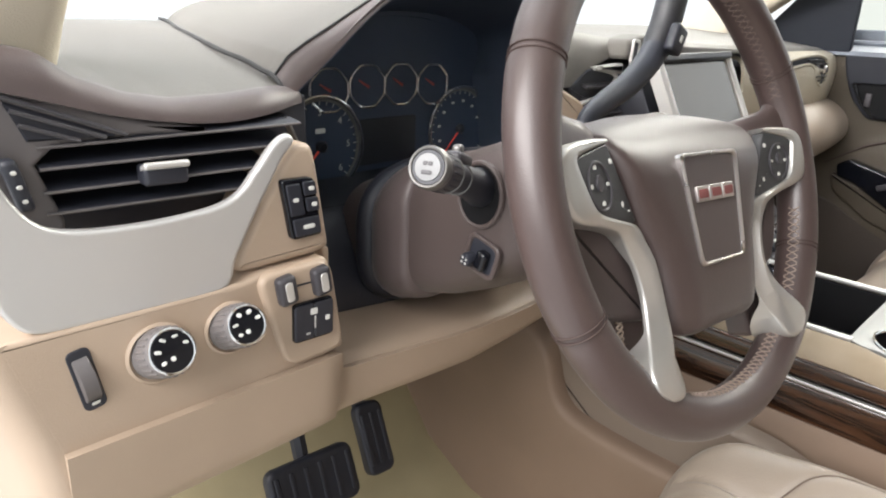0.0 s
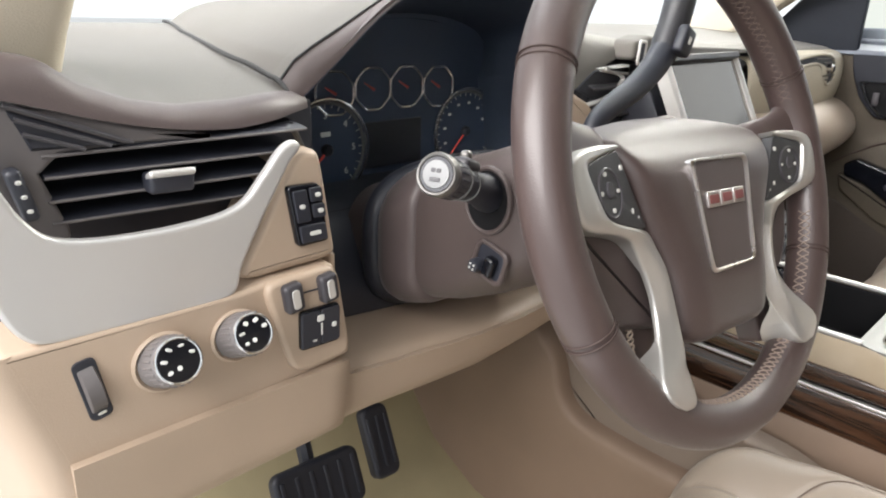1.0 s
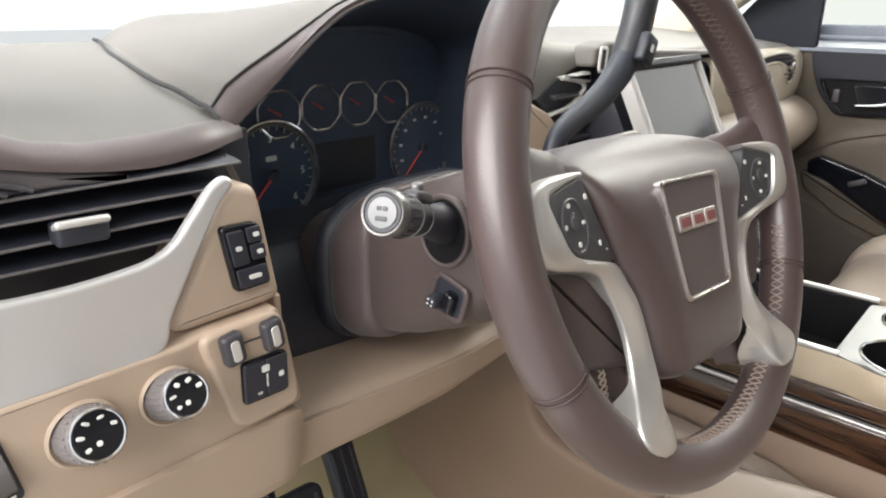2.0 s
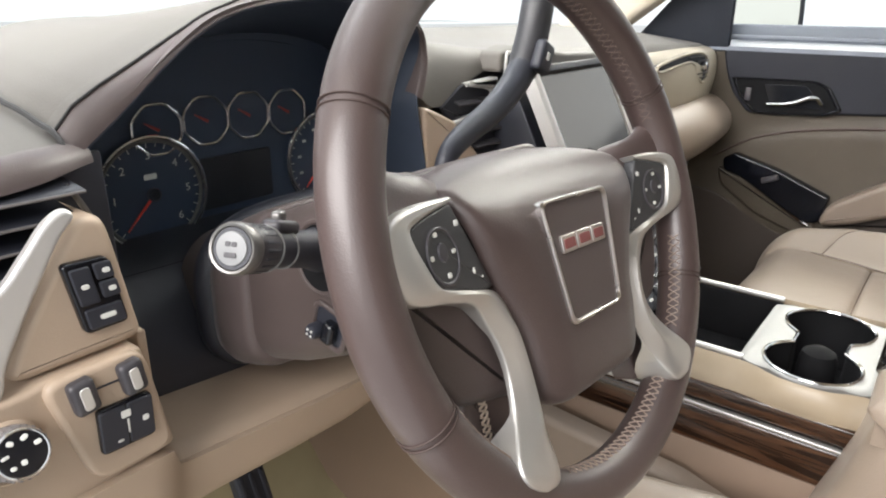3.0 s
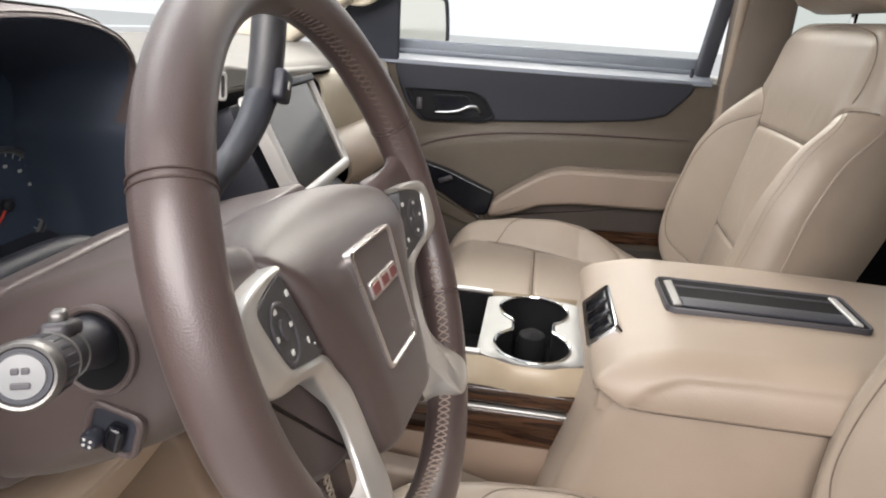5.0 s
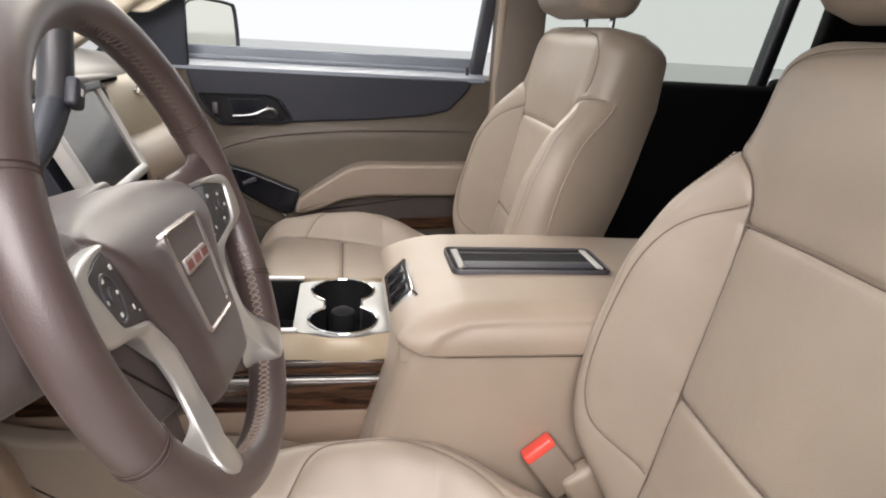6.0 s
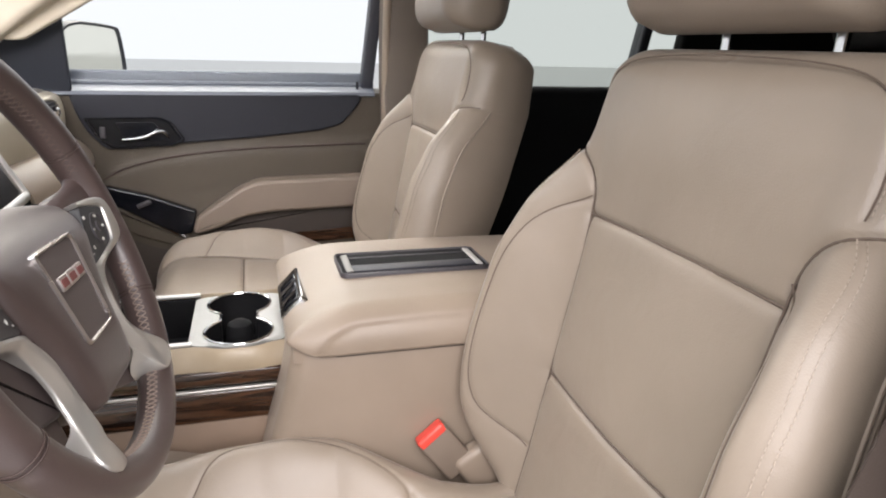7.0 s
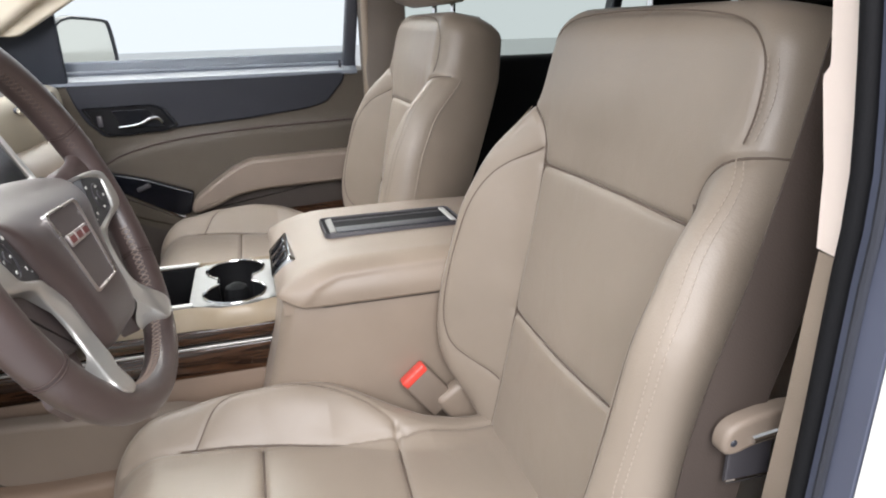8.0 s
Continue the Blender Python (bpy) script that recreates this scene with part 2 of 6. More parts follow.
def soft(o, r, seg=4):
    """An outline with every corner rounded by about r."""
    o = np.asarray(o, float)
    pts = []
    for a, b, c in zip(np.roll(o, 1, 0), o, np.roll(o, -1, 0)):
        da, dc = np.linalg.norm(a - b), np.linalg.norm(c - b)
        p, q = b + (a - b) * min(r / da, 0.45), b + (c - b) * min(r / dc, 0.45)
        for k in np.linspace(0, 1, seg + 1):
            pts.append((1 - k) ** 2 * p + 2 * k * (1 - k) * b + k * k * q)
    return V(pts)


def resample(o, n, closed=False):
    o = np.asarray(o, float)
    if closed:
        o = np.concatenate([o, o[:1]])
    d = np.r_[0, np.cumsum(np.linalg.norm(np.diff(o, axis=0), axis=1))]
    s = np.linspace(0, d[-1], n + 1)[:-1] if closed else np.linspace(0, d[-1], n)
    return np.stack([np.interp(s, d, o[:, k]) for k in range(o.shape[1])], 1)


def root(name, at, label, category, group="", kind=""):
    e = new(name)
    e.empty_display_size = 0.05
    e.location = at
    return tagged(e, label, category, group, kind)


def origin(ob):
    p = V([0.0, 0, 0])
    while ob:
        p = p + V(ob.location)
        ob = ob.parent
    return p


def part(name, geo, mat, parent=None, label="", sharp=40):
    """Links the faces collected in geo as one mesh, under parent."""
    me = bpy.data.meshes.new(name)
    at = origin(parent)
    me.from_pydata([tuple(V(p) - at) for p in geo.v], [], geo.f)
    bm = bmesh.new()
    bm.from_mesh(me)
    bmesh.ops.recalc_face_normals(bm, faces=bm.faces)
    bm.to_mesh(me)
    bm.free()
    me.shade_smooth()
    me.set_sharp_from_angle(angle=radians(sharp))
    me.materials.append(mat)
    ob = new(name, me)
    ob.parent = parent
    if label:
        ob["label"] = label
    return ob


def thing(name, geo, mat, at, label, category, group="", kind="", sharp=40):
    """A thing of one mesh with its own base point."""
    for k, p in enumerate(geo.v):
        geo.v[k] = tuple(V(p) - V(at))
    ob = part(name, geo, mat, None, "", sharp)
    ob.location = at
    return tagged(ob, label, category, group, kind)


BACK = lambda x, y, z, tilt=0.0: pose(x, y, z, 90 - tilt)  # a plane that faces the rear seats; tilt leans it upward
SIDE = lambda x, y, z: pose(x, y, z, 90, 0, -90)  # a plane that faces the driver's side: u backwards, v up

# ---- setting ----
def glass(name, colour=(1, 1, 1), rough=0.0):
    m = bpy.data.materials.new(name)
    m.use_nodes = True
    b = m.node_tree.nodes["Principled BSDF"]
    b.inputs["Base Color"].default_value = (*colour, 1)
    b.inputs["Transmission Weight"].default_value = 1.0
    b.inputs["Roughness"].default_value = rough
    b.inputs["IOR"].default_value = 1.02
    return m


GLASS = glass("clear_glass", (0.97, 0.99, 0.985))
TINT = glass("green_tinted_glass", (0.63, 0.665, 0.615))


def pane(name, geo, mat, parent=None, at=None, label="", category=""):
    ob = part(name, geo, mat, parent) if parent else thing(name, geo, mat, at, label, category, kind="structure")
    ob.visible_shadow = False
    return ob


def setting():
    g = Geo().sheet([[(x, y, -0.62) for x in (-60, 60)] for y in (60, -60)], 0.05)
    thing("ground", g, FLOOR, (0, 0, -0.62), "pale grey studio floor beneath the car", "ground", kind="structure")
    # cabin floor with toe board
    ys = [-2.2, -0.9, -0.3, 0.1, 0.30, 0.42, 0.52, 0.60, 0.66]
    zs = [0.10, 0.10, 0.10, 0.10, 0.10, 0.11, 0.16, 0.26, 0.42]
    xs = np.linspace(-0.74, 0.78, 24)
    g = Geo().sheet([[(x, y, z + 0.006 * math.sin(9 * x + 7 * y)) for x in xs] for y, z in zip(ys, zs)], -0.03)
    thing("floor", g, CARPET, (0, 0, 0.1), "beige cut-pile carpet on the cabin floor", "carpet", kind="structure")
    g = Geo().box((1.60, 0.04, 0.9), pose(0, 0.74, 0.36), 0.01)
    thing("wall_front", g, CHARCOAL, (0, 0.74, 0), "dark firewall behind the dashboard", "wall", kind="structure")
    xs = np.linspace(-0.68, 0.68, 13)
    ys = np.linspace(-0.12, -2.25, 14)
    g = Geo().sheet([[(x, y, 1.34 - 0.10 * (x / 0.68) ** 2 - 0.08 * max(0, (y + 0.4) / 0.3) ** 2) for x in xs] for y in ys], -0.04)
    thing("ceiling", g, HEADLINER, (0, -1, 1.3), "cream cloth headliner under the roof", "ceiling", kind="structure")
    g = Geo().box((1.7, 0.05, 0.75), pose(0, -2.25, 0.45), 0.02)
    thing("wall_rear", g, REAR_SHADE, (0, -2.25, 0), "dark rear trim of the cabin", "wall", kind="structure")
    # side sill below the open driver door
    g = Geo().box((0.12, 2.6, 0.20), pose(-0.80, -0.75, 0.02), 0.02)
    thing("trim_sill", g, WHITE_PAINT, (-0.8, -0.7, 0.02), "white painted door sill under the open door", "door sill", kind="structure")
    # windshield
    g = Geo().sheet([[(x, 0.80 - 0.9 * k - 0.10 * (x / 0.7) ** 2, 0.845 + 0.40 * k) for x in np.linspace(-0.72 + 0.06 * k, 0.72 - 0.06 * k, 13)] for k in np.linspace(0, 1, 8)], 0.005)
    pane("windshield", g, GLASS, None, (0, 0.6, 0.86), "clear laminated windshield glass", "windshield")


setting()


def pillar(name, path, w, d, mat, label):
    """A trim pillar that follows a path, with a rounded section."""
    p = smooth(path, 2, False)
    t = np.gradient(p, axis=0)
    rings = []
    for q, tt in zip(p, t):
        tt = tt / np.linalg.norm(tt)
        a = V([1.0, 0, 0]) - tt * tt[0]
        a /= np.linalg.norm(a)
        b = np.cross(tt, a)
        o = rounded(w, d, 0.018, 5)
        rings.append(q + o[:, :1] * a + o[:, 1:] * b)
    return thing(name, Geo().loft(rings), mat, tuple(p[0]), label, "pillar trim", kind="structure")


pillar("trim_pillar_front_passenger", [(0.715, 0.60, 0.80), (0.70, 0.45, 0.90), (0.66, 0.20, 1.08), (0.62, -0.10, 1.24)], 0.07, 0.09, HEADLINER, "cream trim on the passenger-side windscreen pillar")
cover = [(-0.445, 0.938), (-0.433, 0.929), (-0.349, 0.908), (-0.322, 0.910), (-0.226, 0.968), (-0.10, 1.045), (0.02, 1.11), (0.02, 1.20), (-0.15, 1.12), (-0.30, 1.03)]
thing("trim_pillar_cover", Geo().slab(soft(cover, 0.010), SIDE(0.715, 0, 0), 0.022, 0.006), HEADLINER, (0.715, 0.35, 0.91), "cream lower cover of the passenger windscreen pillar", "pillar trim", kind="structure")
pillar("trim_pillar_front_driver", [(-0.755, 0.33, 0.77), (-0.745, 0.31, 0.86), (-0.71, 0.14, 1.06), (-0.64, -0.10, 1.24)], 0.065, 0.09, HEADLINER, "cream trim on the driver-side windscreen pillar")


def pillar_b():
    b = root("trim_pillar_driver", (-0.74, -0.52, 0.1), "cream door pillar trim with dark rubber seal", "pillar trim", kind="structure")
    up = [(-0.656, 1.28), (-0.718, 0.915), (-0.7225, 0.886), (-0.7225, 0.881), (-0.7192, 0.8765), (-0.7195, 0.872), (-0.729, 0.825), (-0.7325, 0.7795), (-0.7485, 0.778), (-0.7535, 0.80), (-0.754, 0.8208), (-0.7477, 0.869), (-0.741, 0.914), (-0.682, 1.28)]
    part("upper_trim", Geo().slab(up, BACK(0, -0.452, 0), 0.16, 0.002), PILLAR_LIT, b)
    low = [(-0.7335, 0.7775), (-0.731, 0.743), (-0.7268, 0.678), (-0.7189, 0.593), (-0.705, 0.45), (-0.690, 0.30), (-0.678, 0.10), (-0.730, 0.10), (-0.735, 0.45), (-0.7438, 0.612), (-0.7475, 0.69), (-0.7485, 0.7765)]
    part("lower_trim", Geo().slab(low, BACK(0, -0.453, 0), 0.16, 0.002), CREAM, b, "tan lower pillar trim")
    line = resample(smooth([(-0.738, 0.10), (-0.743, 0.45), (-0.7510, 0.612), (-0.7545, 0.69), (-0.7570, 0.783), (-0.7600, 0.815), (-0.7540, 0.869), (-0.7470, 0.914), (-0.690, 1.28)], 2, False), 40)
    at = lambda dx, y: [(x + dx, y, z) for x, z in line]
    part("door_seal", Geo().tube(at(0.001, -0.448), 0.0055, 10), DEEP, b, "dark rubber door seal")
    part("second_seal", Geo().tube(at(-0.013, -0.449), 0.0030, 8), RUBBER, b, "dark rubber lip")
    part("door_jamb", Geo().loft([[(x, -0.450, z), (x - 0.032, -0.450, z), (x - 0.032, -0.55, z), (x, -0.55, z)] for x, z in line]), JAMB, b)
    part("outer_jamb", Geo().loft([[(x - 0.033, -0.452, z), (x - 0.10, -0.47, z), (x - 0.10, -0.60, z), (x - 0.033, -0.60, z)] for x, z in line]), WHITE_PAINT, b, "white painted door jamb")
    g = Geo().tube([(0.752, -0.449, 0.62), (0.757, -0.450, 0.80), (0.750, -0.452, 0.95), (0.715, -0.456, 1.24)], 0.010, 10)
    thing("trim_seal_passenger", g, CREAM, (0.752, -0.45, 0.62), "cream rubber seal beside the dark window frame", "door seal", kind="structure")
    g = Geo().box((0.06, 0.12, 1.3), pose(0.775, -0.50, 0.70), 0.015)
    thing("trim_pillar_passenger", g, PILLAR_SHADED, (0.775, -0.50, 0.1), "passenger door pillar trim, darkened to taupe for its shade", "pillar trim", kind="structure")


pillar_b()


def rear_cabin():
    # rear door and quarter: near-black colour carries the dark of the rear cabin
    r = root("door_2", (0.80, -1.0, 0.1), "dark rear passenger door below a tinted window", "car door", kind="structure")
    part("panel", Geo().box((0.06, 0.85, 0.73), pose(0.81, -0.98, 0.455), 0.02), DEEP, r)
    pane("window_glass", Geo().sheet([[(0.82 - 0.10 * k, y, 0.82 + 0.42 * k) for y in (-0.55, -0.86, -1.17)] for k in (0, 0.5, 1)], 0.004), TINT, r)
    part("window_post", Geo().box((0.05, 0.03, 0.46), pose(0.78, -1.19, 1.03, 4, -12), 0.008), BLACK, r)
    q = root("wall_rear_quarter", (0.8, -1.7, 0.1), "dark rear quarter trim with tinted glass", "wall", kind="structure")
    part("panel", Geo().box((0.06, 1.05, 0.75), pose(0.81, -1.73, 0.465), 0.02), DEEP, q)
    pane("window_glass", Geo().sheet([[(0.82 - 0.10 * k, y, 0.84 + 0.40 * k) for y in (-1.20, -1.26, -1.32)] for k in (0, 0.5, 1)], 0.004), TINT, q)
    # solid panel where the wide dark rear pillar stands
    part("panel", Geo().box((0.05, 0.95, 0.46), pose(0.775, -1.775, 1.05, 0, -13), 0.02), DEEP, q, "solid near-black panel above the rear trim")
    # unseen left-side panels, added to keep light out of the rear
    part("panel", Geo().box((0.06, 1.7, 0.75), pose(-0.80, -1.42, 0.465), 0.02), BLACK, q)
    part("panel", Geo().box((0.05, 1.7, 0.45), pose(-0.765, -1.42, 1.06, 0, 10), 0.02), DEEP, q, "solid near-black panel above the rear trim")
    # added panel at the back, unseen, shuts out light above the rear trim
    t = root("rear_light_block", (0, -2.27, 0.1), "added dark panel, unseen, that keeps light from the rear", "car door", kind="structure")
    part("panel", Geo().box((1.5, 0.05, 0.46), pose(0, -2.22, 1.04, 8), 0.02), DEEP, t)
    # rear bench; the dark behind the front seats is in its colour
    s = root("rear_seat", (0, -1.25, 0.1), "rear bench seat with its shadow put into a dark colour", "car seat")
    part("cushion", Geo().box((1.25, 0.45, 0.20), pose(0, -1.15, 0.33), 0.05, 5), REAR_SHADE, s)
    part("backrest", Geo().box((1.25, 0.16, 0.60), pose(0, -1.48, 0.62, -14), 0.05, 5), REAR_SHADE, s)
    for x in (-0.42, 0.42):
        part("headrest", Geo().box((0.25, 0.10, 0.17), pose(x, -1.60, 1.02, -10), 0.045, 5), REAR_SHADE, s)


rear_cabin()

# ---- dashboard ----
EDGE_LEFT = V([(-0.80, 0.23, 0.815), (-0.76, 0.23, 0.805), (-0.70, 0.23, 0.786), (-0.64, 0.235, 0.777), (-0.60, 0.24, 0.780), (-0.575, 0.252, 0.783), (-0.560, 0.262, 0.783)])
EDGE = V([(-0.574, 0.262, 0.785), (-0.565, 0.263, 0.790), (-0.53, 0.265, 0.815), (-0.49, 0.27, 0.845), (-0.45, 0.275, 0.868), (-0.40, 0.28, 0.878), (-0.336, 0.28, 0.883), (-0.28, 0.28, 0.879),
          (-0.24, 0.28, 0.869), (-0.213, 0.285, 0.855), (-0.202, 0.29, 0.840), (-0.200, 0.29, 0.822), (-0.204, 0.29, 0.802), (-0.210, 0.29, 0.786)])
EDGE_RIGHT = V([(-0.206, 0.300, 0.790), (-0.188, 0.305, 0.783), (-0.17, 0.308, 0.770), (-0.138, 0.31, 0.769), (-0.097, 0.31, 0.793), (-0.056, 0.31, 0.806), (0.0, 0.30, 0.808), (0.20, 0.30, 0.803), (0.35, 0.30, 0.798),
                (0.55, 0.30, 0.794), (0.70, 0.30, 0.788), (0.76, 0.30, 0.784)])
CREASE = V([(-0.574, 0.26, 0.786), (-0.567, 0.285, 0.791), (-0.57, 0.305, 0.798), (-0.573, 0.335, 0.806), (-0.565, 0.385, 0.815), (-0.551, 0.452, 0.823), (-0.538, 0.512, 0.827), (-0.494, 0.649, 0.830)])


def strip(at, w, h, depth, mat, parent, name="marking", r=0.001):
    """A small flat bar, such as a printed mark."""
    return part(name, Geo().slab(rounded(w, h, r, 2), at, depth, min(depth, r) * 0.5), mat, parent)


def roll(e, dy, top):
    """Rows of a padded roll: from under the lip, round its front and up to the given height."""
    rows = [e + V([0, 0.07, 0.008]), e + V([0, 0.012, -0.002])]
    for a in np.linspace(0, 90, 8):
        a = radians(a)
        r = e.copy()
        r[:, 1] += dy * (1 - math.cos(a))
        r[:, 2] += (top - e[:, 2]) * math.sin(a)
        rows.append(r)
    return rows


def dash_top():
    dash = root("dashboard", (0, 0.3, 0.1), "two-tone brown and tan car dashboard with padded top", "dashboard")
    ks = np.linspace(0, 1, 14)
    # driver-side pad
    e = resample(smooth(EDGE_LEFT, 2, False), 50)
    top = np.interp(e[:, 0], [-0.80, -0.739, -0.722, -0.695, -0.668, -0.63, -0.60, -0.567, -0.545], [0.838, 0.824, 0.811, 0.800, 0.795, 0.795, 0.797, 0.796, 0.795])
    rows = roll(e, 0.016, top)
    part("left_brow", Geo().sheet(rows, -0.004), BROW, dash, sharp=80)
    pad = []
    for k in ks:
        x = e[:, 0] + 0.09 * k * np.clip((e[:, 0] + 0.70) / 0.14, 0, 1)
        pad.append(np.stack([x, rows[-1][:, 1] * (1 - k) + 0.66 * k, top + (0.830 - top) * (1 - (1 - k) ** 2.2) - 0.001 * (k == 0)], 1))
    part("left_pad", Geo().sheet(pad, -0.006), PAD, dash, sharp=80)
    # hood over the instruments
    e = resample(smooth(EDGE, 2, False), 120)
    top = np.interp(e[:, 0], [-0.574, -0.560, -0.541, -0.513, -0.485, -0.451, -0.406, -0.35, -0.28, -0.24, -0.213], [0.803, 0.818, 0.8285, 0.841, 0.854, 0.8695, 0.884, 0.892, 0.888, 0.879, 0.866])
    top = np.maximum(top * (e[:, 2] > 0.0), e[:, 2] + 0.004)
    top = np.where((e[:, 0] > -0.22) & (e[:, 2] < 0.85), e[:, 2] + 0.006, top)
    rows = roll(e, 0.028, top)
    for k, grow in ((0, 1.07), (1, 1.012)):
        rows[k][:, 0] = -0.375 + (rows[k][:, 0] + 0.375) * grow
        rows[k][:, 2] = 0.76 + (rows[k][:, 2] - 0.76) * grow
    s = np.clip((e[:, 0] + 0.574) / 0.36, 0, 1)
    part("hood_brow", Geo().sheet(rows[-3:], -0.004), PAD, dash, sharp=80)
    part("hood_lip", Geo().sheet(rows[1:-2], -0.004), BROW, dash, "brown lip under the hood", sharp=80)
    last, pad = rows[-1], []
    back = 0.827 + 0.035 * (1 - np.exp(-(e[:, 0] + 0.574) / 0.05)) * np.interp(e[:, 0], [-0.3, -0.2], [1, 0.5])
    for k in ks:
        y = last[:, 1] * (1 - k) + 0.66 * k
        x = e[:, 0] + (np.interp(y, CREASE[:, 1], CREASE[:, 0]) + 0.574) * (1 - s) ** 1.5
        z = top + (back - top) * (1 - (1 - k) ** 1.6) - 0.0015 * (k == 0)
        pad.append(np.stack([x, y, z], 1))
    part("hood_pad", Geo().sheet(pad, -0.006), PAD, dash, sharp=80)
    line = [r[0] + V([-0.001, 0, 0.0015]) for r in rows[3:]] + [r[0] + V([-0.004, 0, 0.0055]) for r in pad[1:]]
    part("crease_line", Geo().tube(smooth(line, 1, False), 0.0019, 6), DARK_SEAM, dash, "dark gap beside the hood")
    seam = rows[-3][e[:, 0] < -0.23] + V([0, -0.0008, 0.0008])
    part("seam", Geo().tube(seam, 0.0010, 6), DARK_SEAM, dash, "dark sewn seam")
    # centre and passenger side
    e = resample(smooth(EDGE_RIGHT, 2, False), 110)
    top = np.interp(e[:, 0], [-0.20, -0.139, -0.013, 0.2, 0.5, 0.76], [0.842, 0.838, 0.825, 0.822, 0.815, 0.808])
    rows = roll(e, 0.032, top)
    part("centre_brow", Geo().sheet(rows, -0.004), PAD, dash, sharp=80)
    pad = [np.stack([e[:, 0], rows[-1][:, 1] * (1 - k) + 0.66 * k, top + (0.838 - top) * (1 - (1 - k) ** 1.6)], 1) for k in ks]
    part("passenger_pad", Geo().sheet(pad, -0.006), PAD, dash, sharp=80)
    return dash


DASH = dash_top()


CREST = V([(-0.5605, 0.567), (-0.543, 0.5665), (-0.47, 0.559), (-0.42, 0.554), (-0.38, 0.551), (-0.33, 0.550), (-0.29, 0.552), (-0.22, 0.556)])


def dash_left(dash):
    silver = [(-0.80, 0.79), (-0.793, 0.73), (-0.786, 0.70), (-0.779, 0.681), (-0.768, 0.6705), (-0.73, 0.670), (-0.673, 0.668), (-0.6555, 0.6685), (-0.6475, 0.674), (-0.645, 0.688), (-0.637, 0.7018), (-0.626, 0.7205), (-0.613, 0.7406),
              (-0.6048, 0.7537), (-0.600, 0.7585), (-0.594, 0.764), (-0.5975, 0.7695), (-0.6044, 0.7685), (-0.613, 0.7625), (-0.6207, 0.753), (-0.6281, 0.745), (-0.6355, 0.7362), (-0.6452, 0.730), (-0.660, 0.7265),
              (-0.70, 0.7245), (-0.745, 0.728), (-0.762, 0.738), (-0.776, 0.77), (-0.785, 0.795)]
    part("vent_surround", Geo().slab(smooth(silver, 2), BACK(0, 0.232, 0), 0.014, 0.0028, back=-0.008), SURROUND, dash, "satin silver vent surround")
    tri = [(-0.6435, 0.681), (-0.642, 0.688), (-0.6347, 0.7004), (-0.6135, 0.7335), (-0.600, 0.754), (-0.594, 0.7595), (-0.5877, 0.7615), (-0.579, 0.760), (-0.5755, 0.752), (-0.572, 0.729), (-0.567, 0.693), (-0.5650, 0.681), (-0.572, 0.6765), (-0.609, 0.676), (-0.639, 0.675)]
    part("switch_panel", Geo().slab(smooth(tri, 2), BACK(0, 0.242, 0), 0.020, 0.006, back=0.03), TAN, dash)
    low = [(-0.790, 0.6725), (-0.64, 0.6715), (-0.625, 0.6745), (-0.571, 0.6745), (-0.557, 0.594), (-0.60, 0.590), (-0.70, 0.588), (-0.767, 0.587)]
    part("knob_panel", Geo().slab(soft(low, 0.006), BACK(0, 0.237, 0), 0.020, 0.0035, back=0.03), TAN, dash)
    step = [(-0.634, 0.6745), (-0.572, 0.6755), (-0.560, 0.597), (-0.613, 0.596)]
    part("switch_plinth", Geo().slab(soft(step, 0.014), BACK(0, 0.219, 0), 0.0075, 0.004), TAN, dash)
    # panel that turns round to the door side
    corner = lambda z: -0.7665 - (0.27 if z > 0.587 else 0.05) * (z - 0.587)
    rows = [[(corner(z) + dx, y, z) for z in np.linspace(0.36, 0.6715, 14)] for dx, y in ((0.006, 0.2225), (0.0, 0.2215), (-0.005, 0.2235), (-0.010, 0.229), (-0.015, 0.24), (-0.026, 0.30), (-0.030, 0.42))]
    part("end_panel", Geo().sheet(rows, 0.005), TAN, dash)
    # knee panel below the seam
    xs = np.linspace(-0.765, -0.25, 45)
    rows = []
    for k in np.linspace(0, 1, 12):
        row = []
        for x in xs:
            s = min(max((x + 0.560) / 0.006, 0), 1)
            ztop = 0.5925 + (np.interp(x, CREST[:, 0], CREST[:, 1]) - 0.5925) * s
            zlow = np.interp(x, [-0.765, -0.62, -0.52, -0.45, -0.38, -0.30, -0.25], [0.505, 0.506, 0.508, 0.503, 0.500, 0.508, 0.515])
            row.append((x, 0.2195 + 0.016 * s + 0.012 * k + 0.035 * max(0, k - 0.7) ** 1.5 * 6, ztop + (zlow - ztop) * k))
        rows.append(row)
    part("knee_panel", Geo().sheet(rows, -0.008), TAN, dash, sharp=60)
    xs = np.linspace(-0.5605, -0.22, 40)
    front = np.stack([xs, 0 * xs + 0.2357, np.interp(xs, CREST[:, 0], CREST[:, 1])], 1)
    shelf = []
    for k, dz in ((0.0, -0.004), (0.03, -0.0006), (0.10, 0.0016), (0.25, 0.004), (0.5, 0.008), (0.75, 0.010), (1.0, 0.010)):
        shelf.append(front + np.stack([0 * xs, 0 * xs + 0.10 * k, 0 * xs + dz], 1))
    part("column_shelf", Geo().sheet(shelf, 0.006), TAN, dash, sharp=70)
    part("panel_return", Geo().box((0.006, 0.10, 0.085), pose(-0.5605, 0.285, 0.632), 0.002), TAN, dash)
    # black inner panels round the column
    rows = [[(x, y, z) for x in np.linspace(-0.577, -0.19, 12)] for y, z in ((0.30, 0.56), (0.30, 0.60), (0.335, 0.66), (0.385, 0.680), (0.40, 0.685))]
    part("lower_bezel", Geo().sheet(rows, -0.005), BLACK, dash)
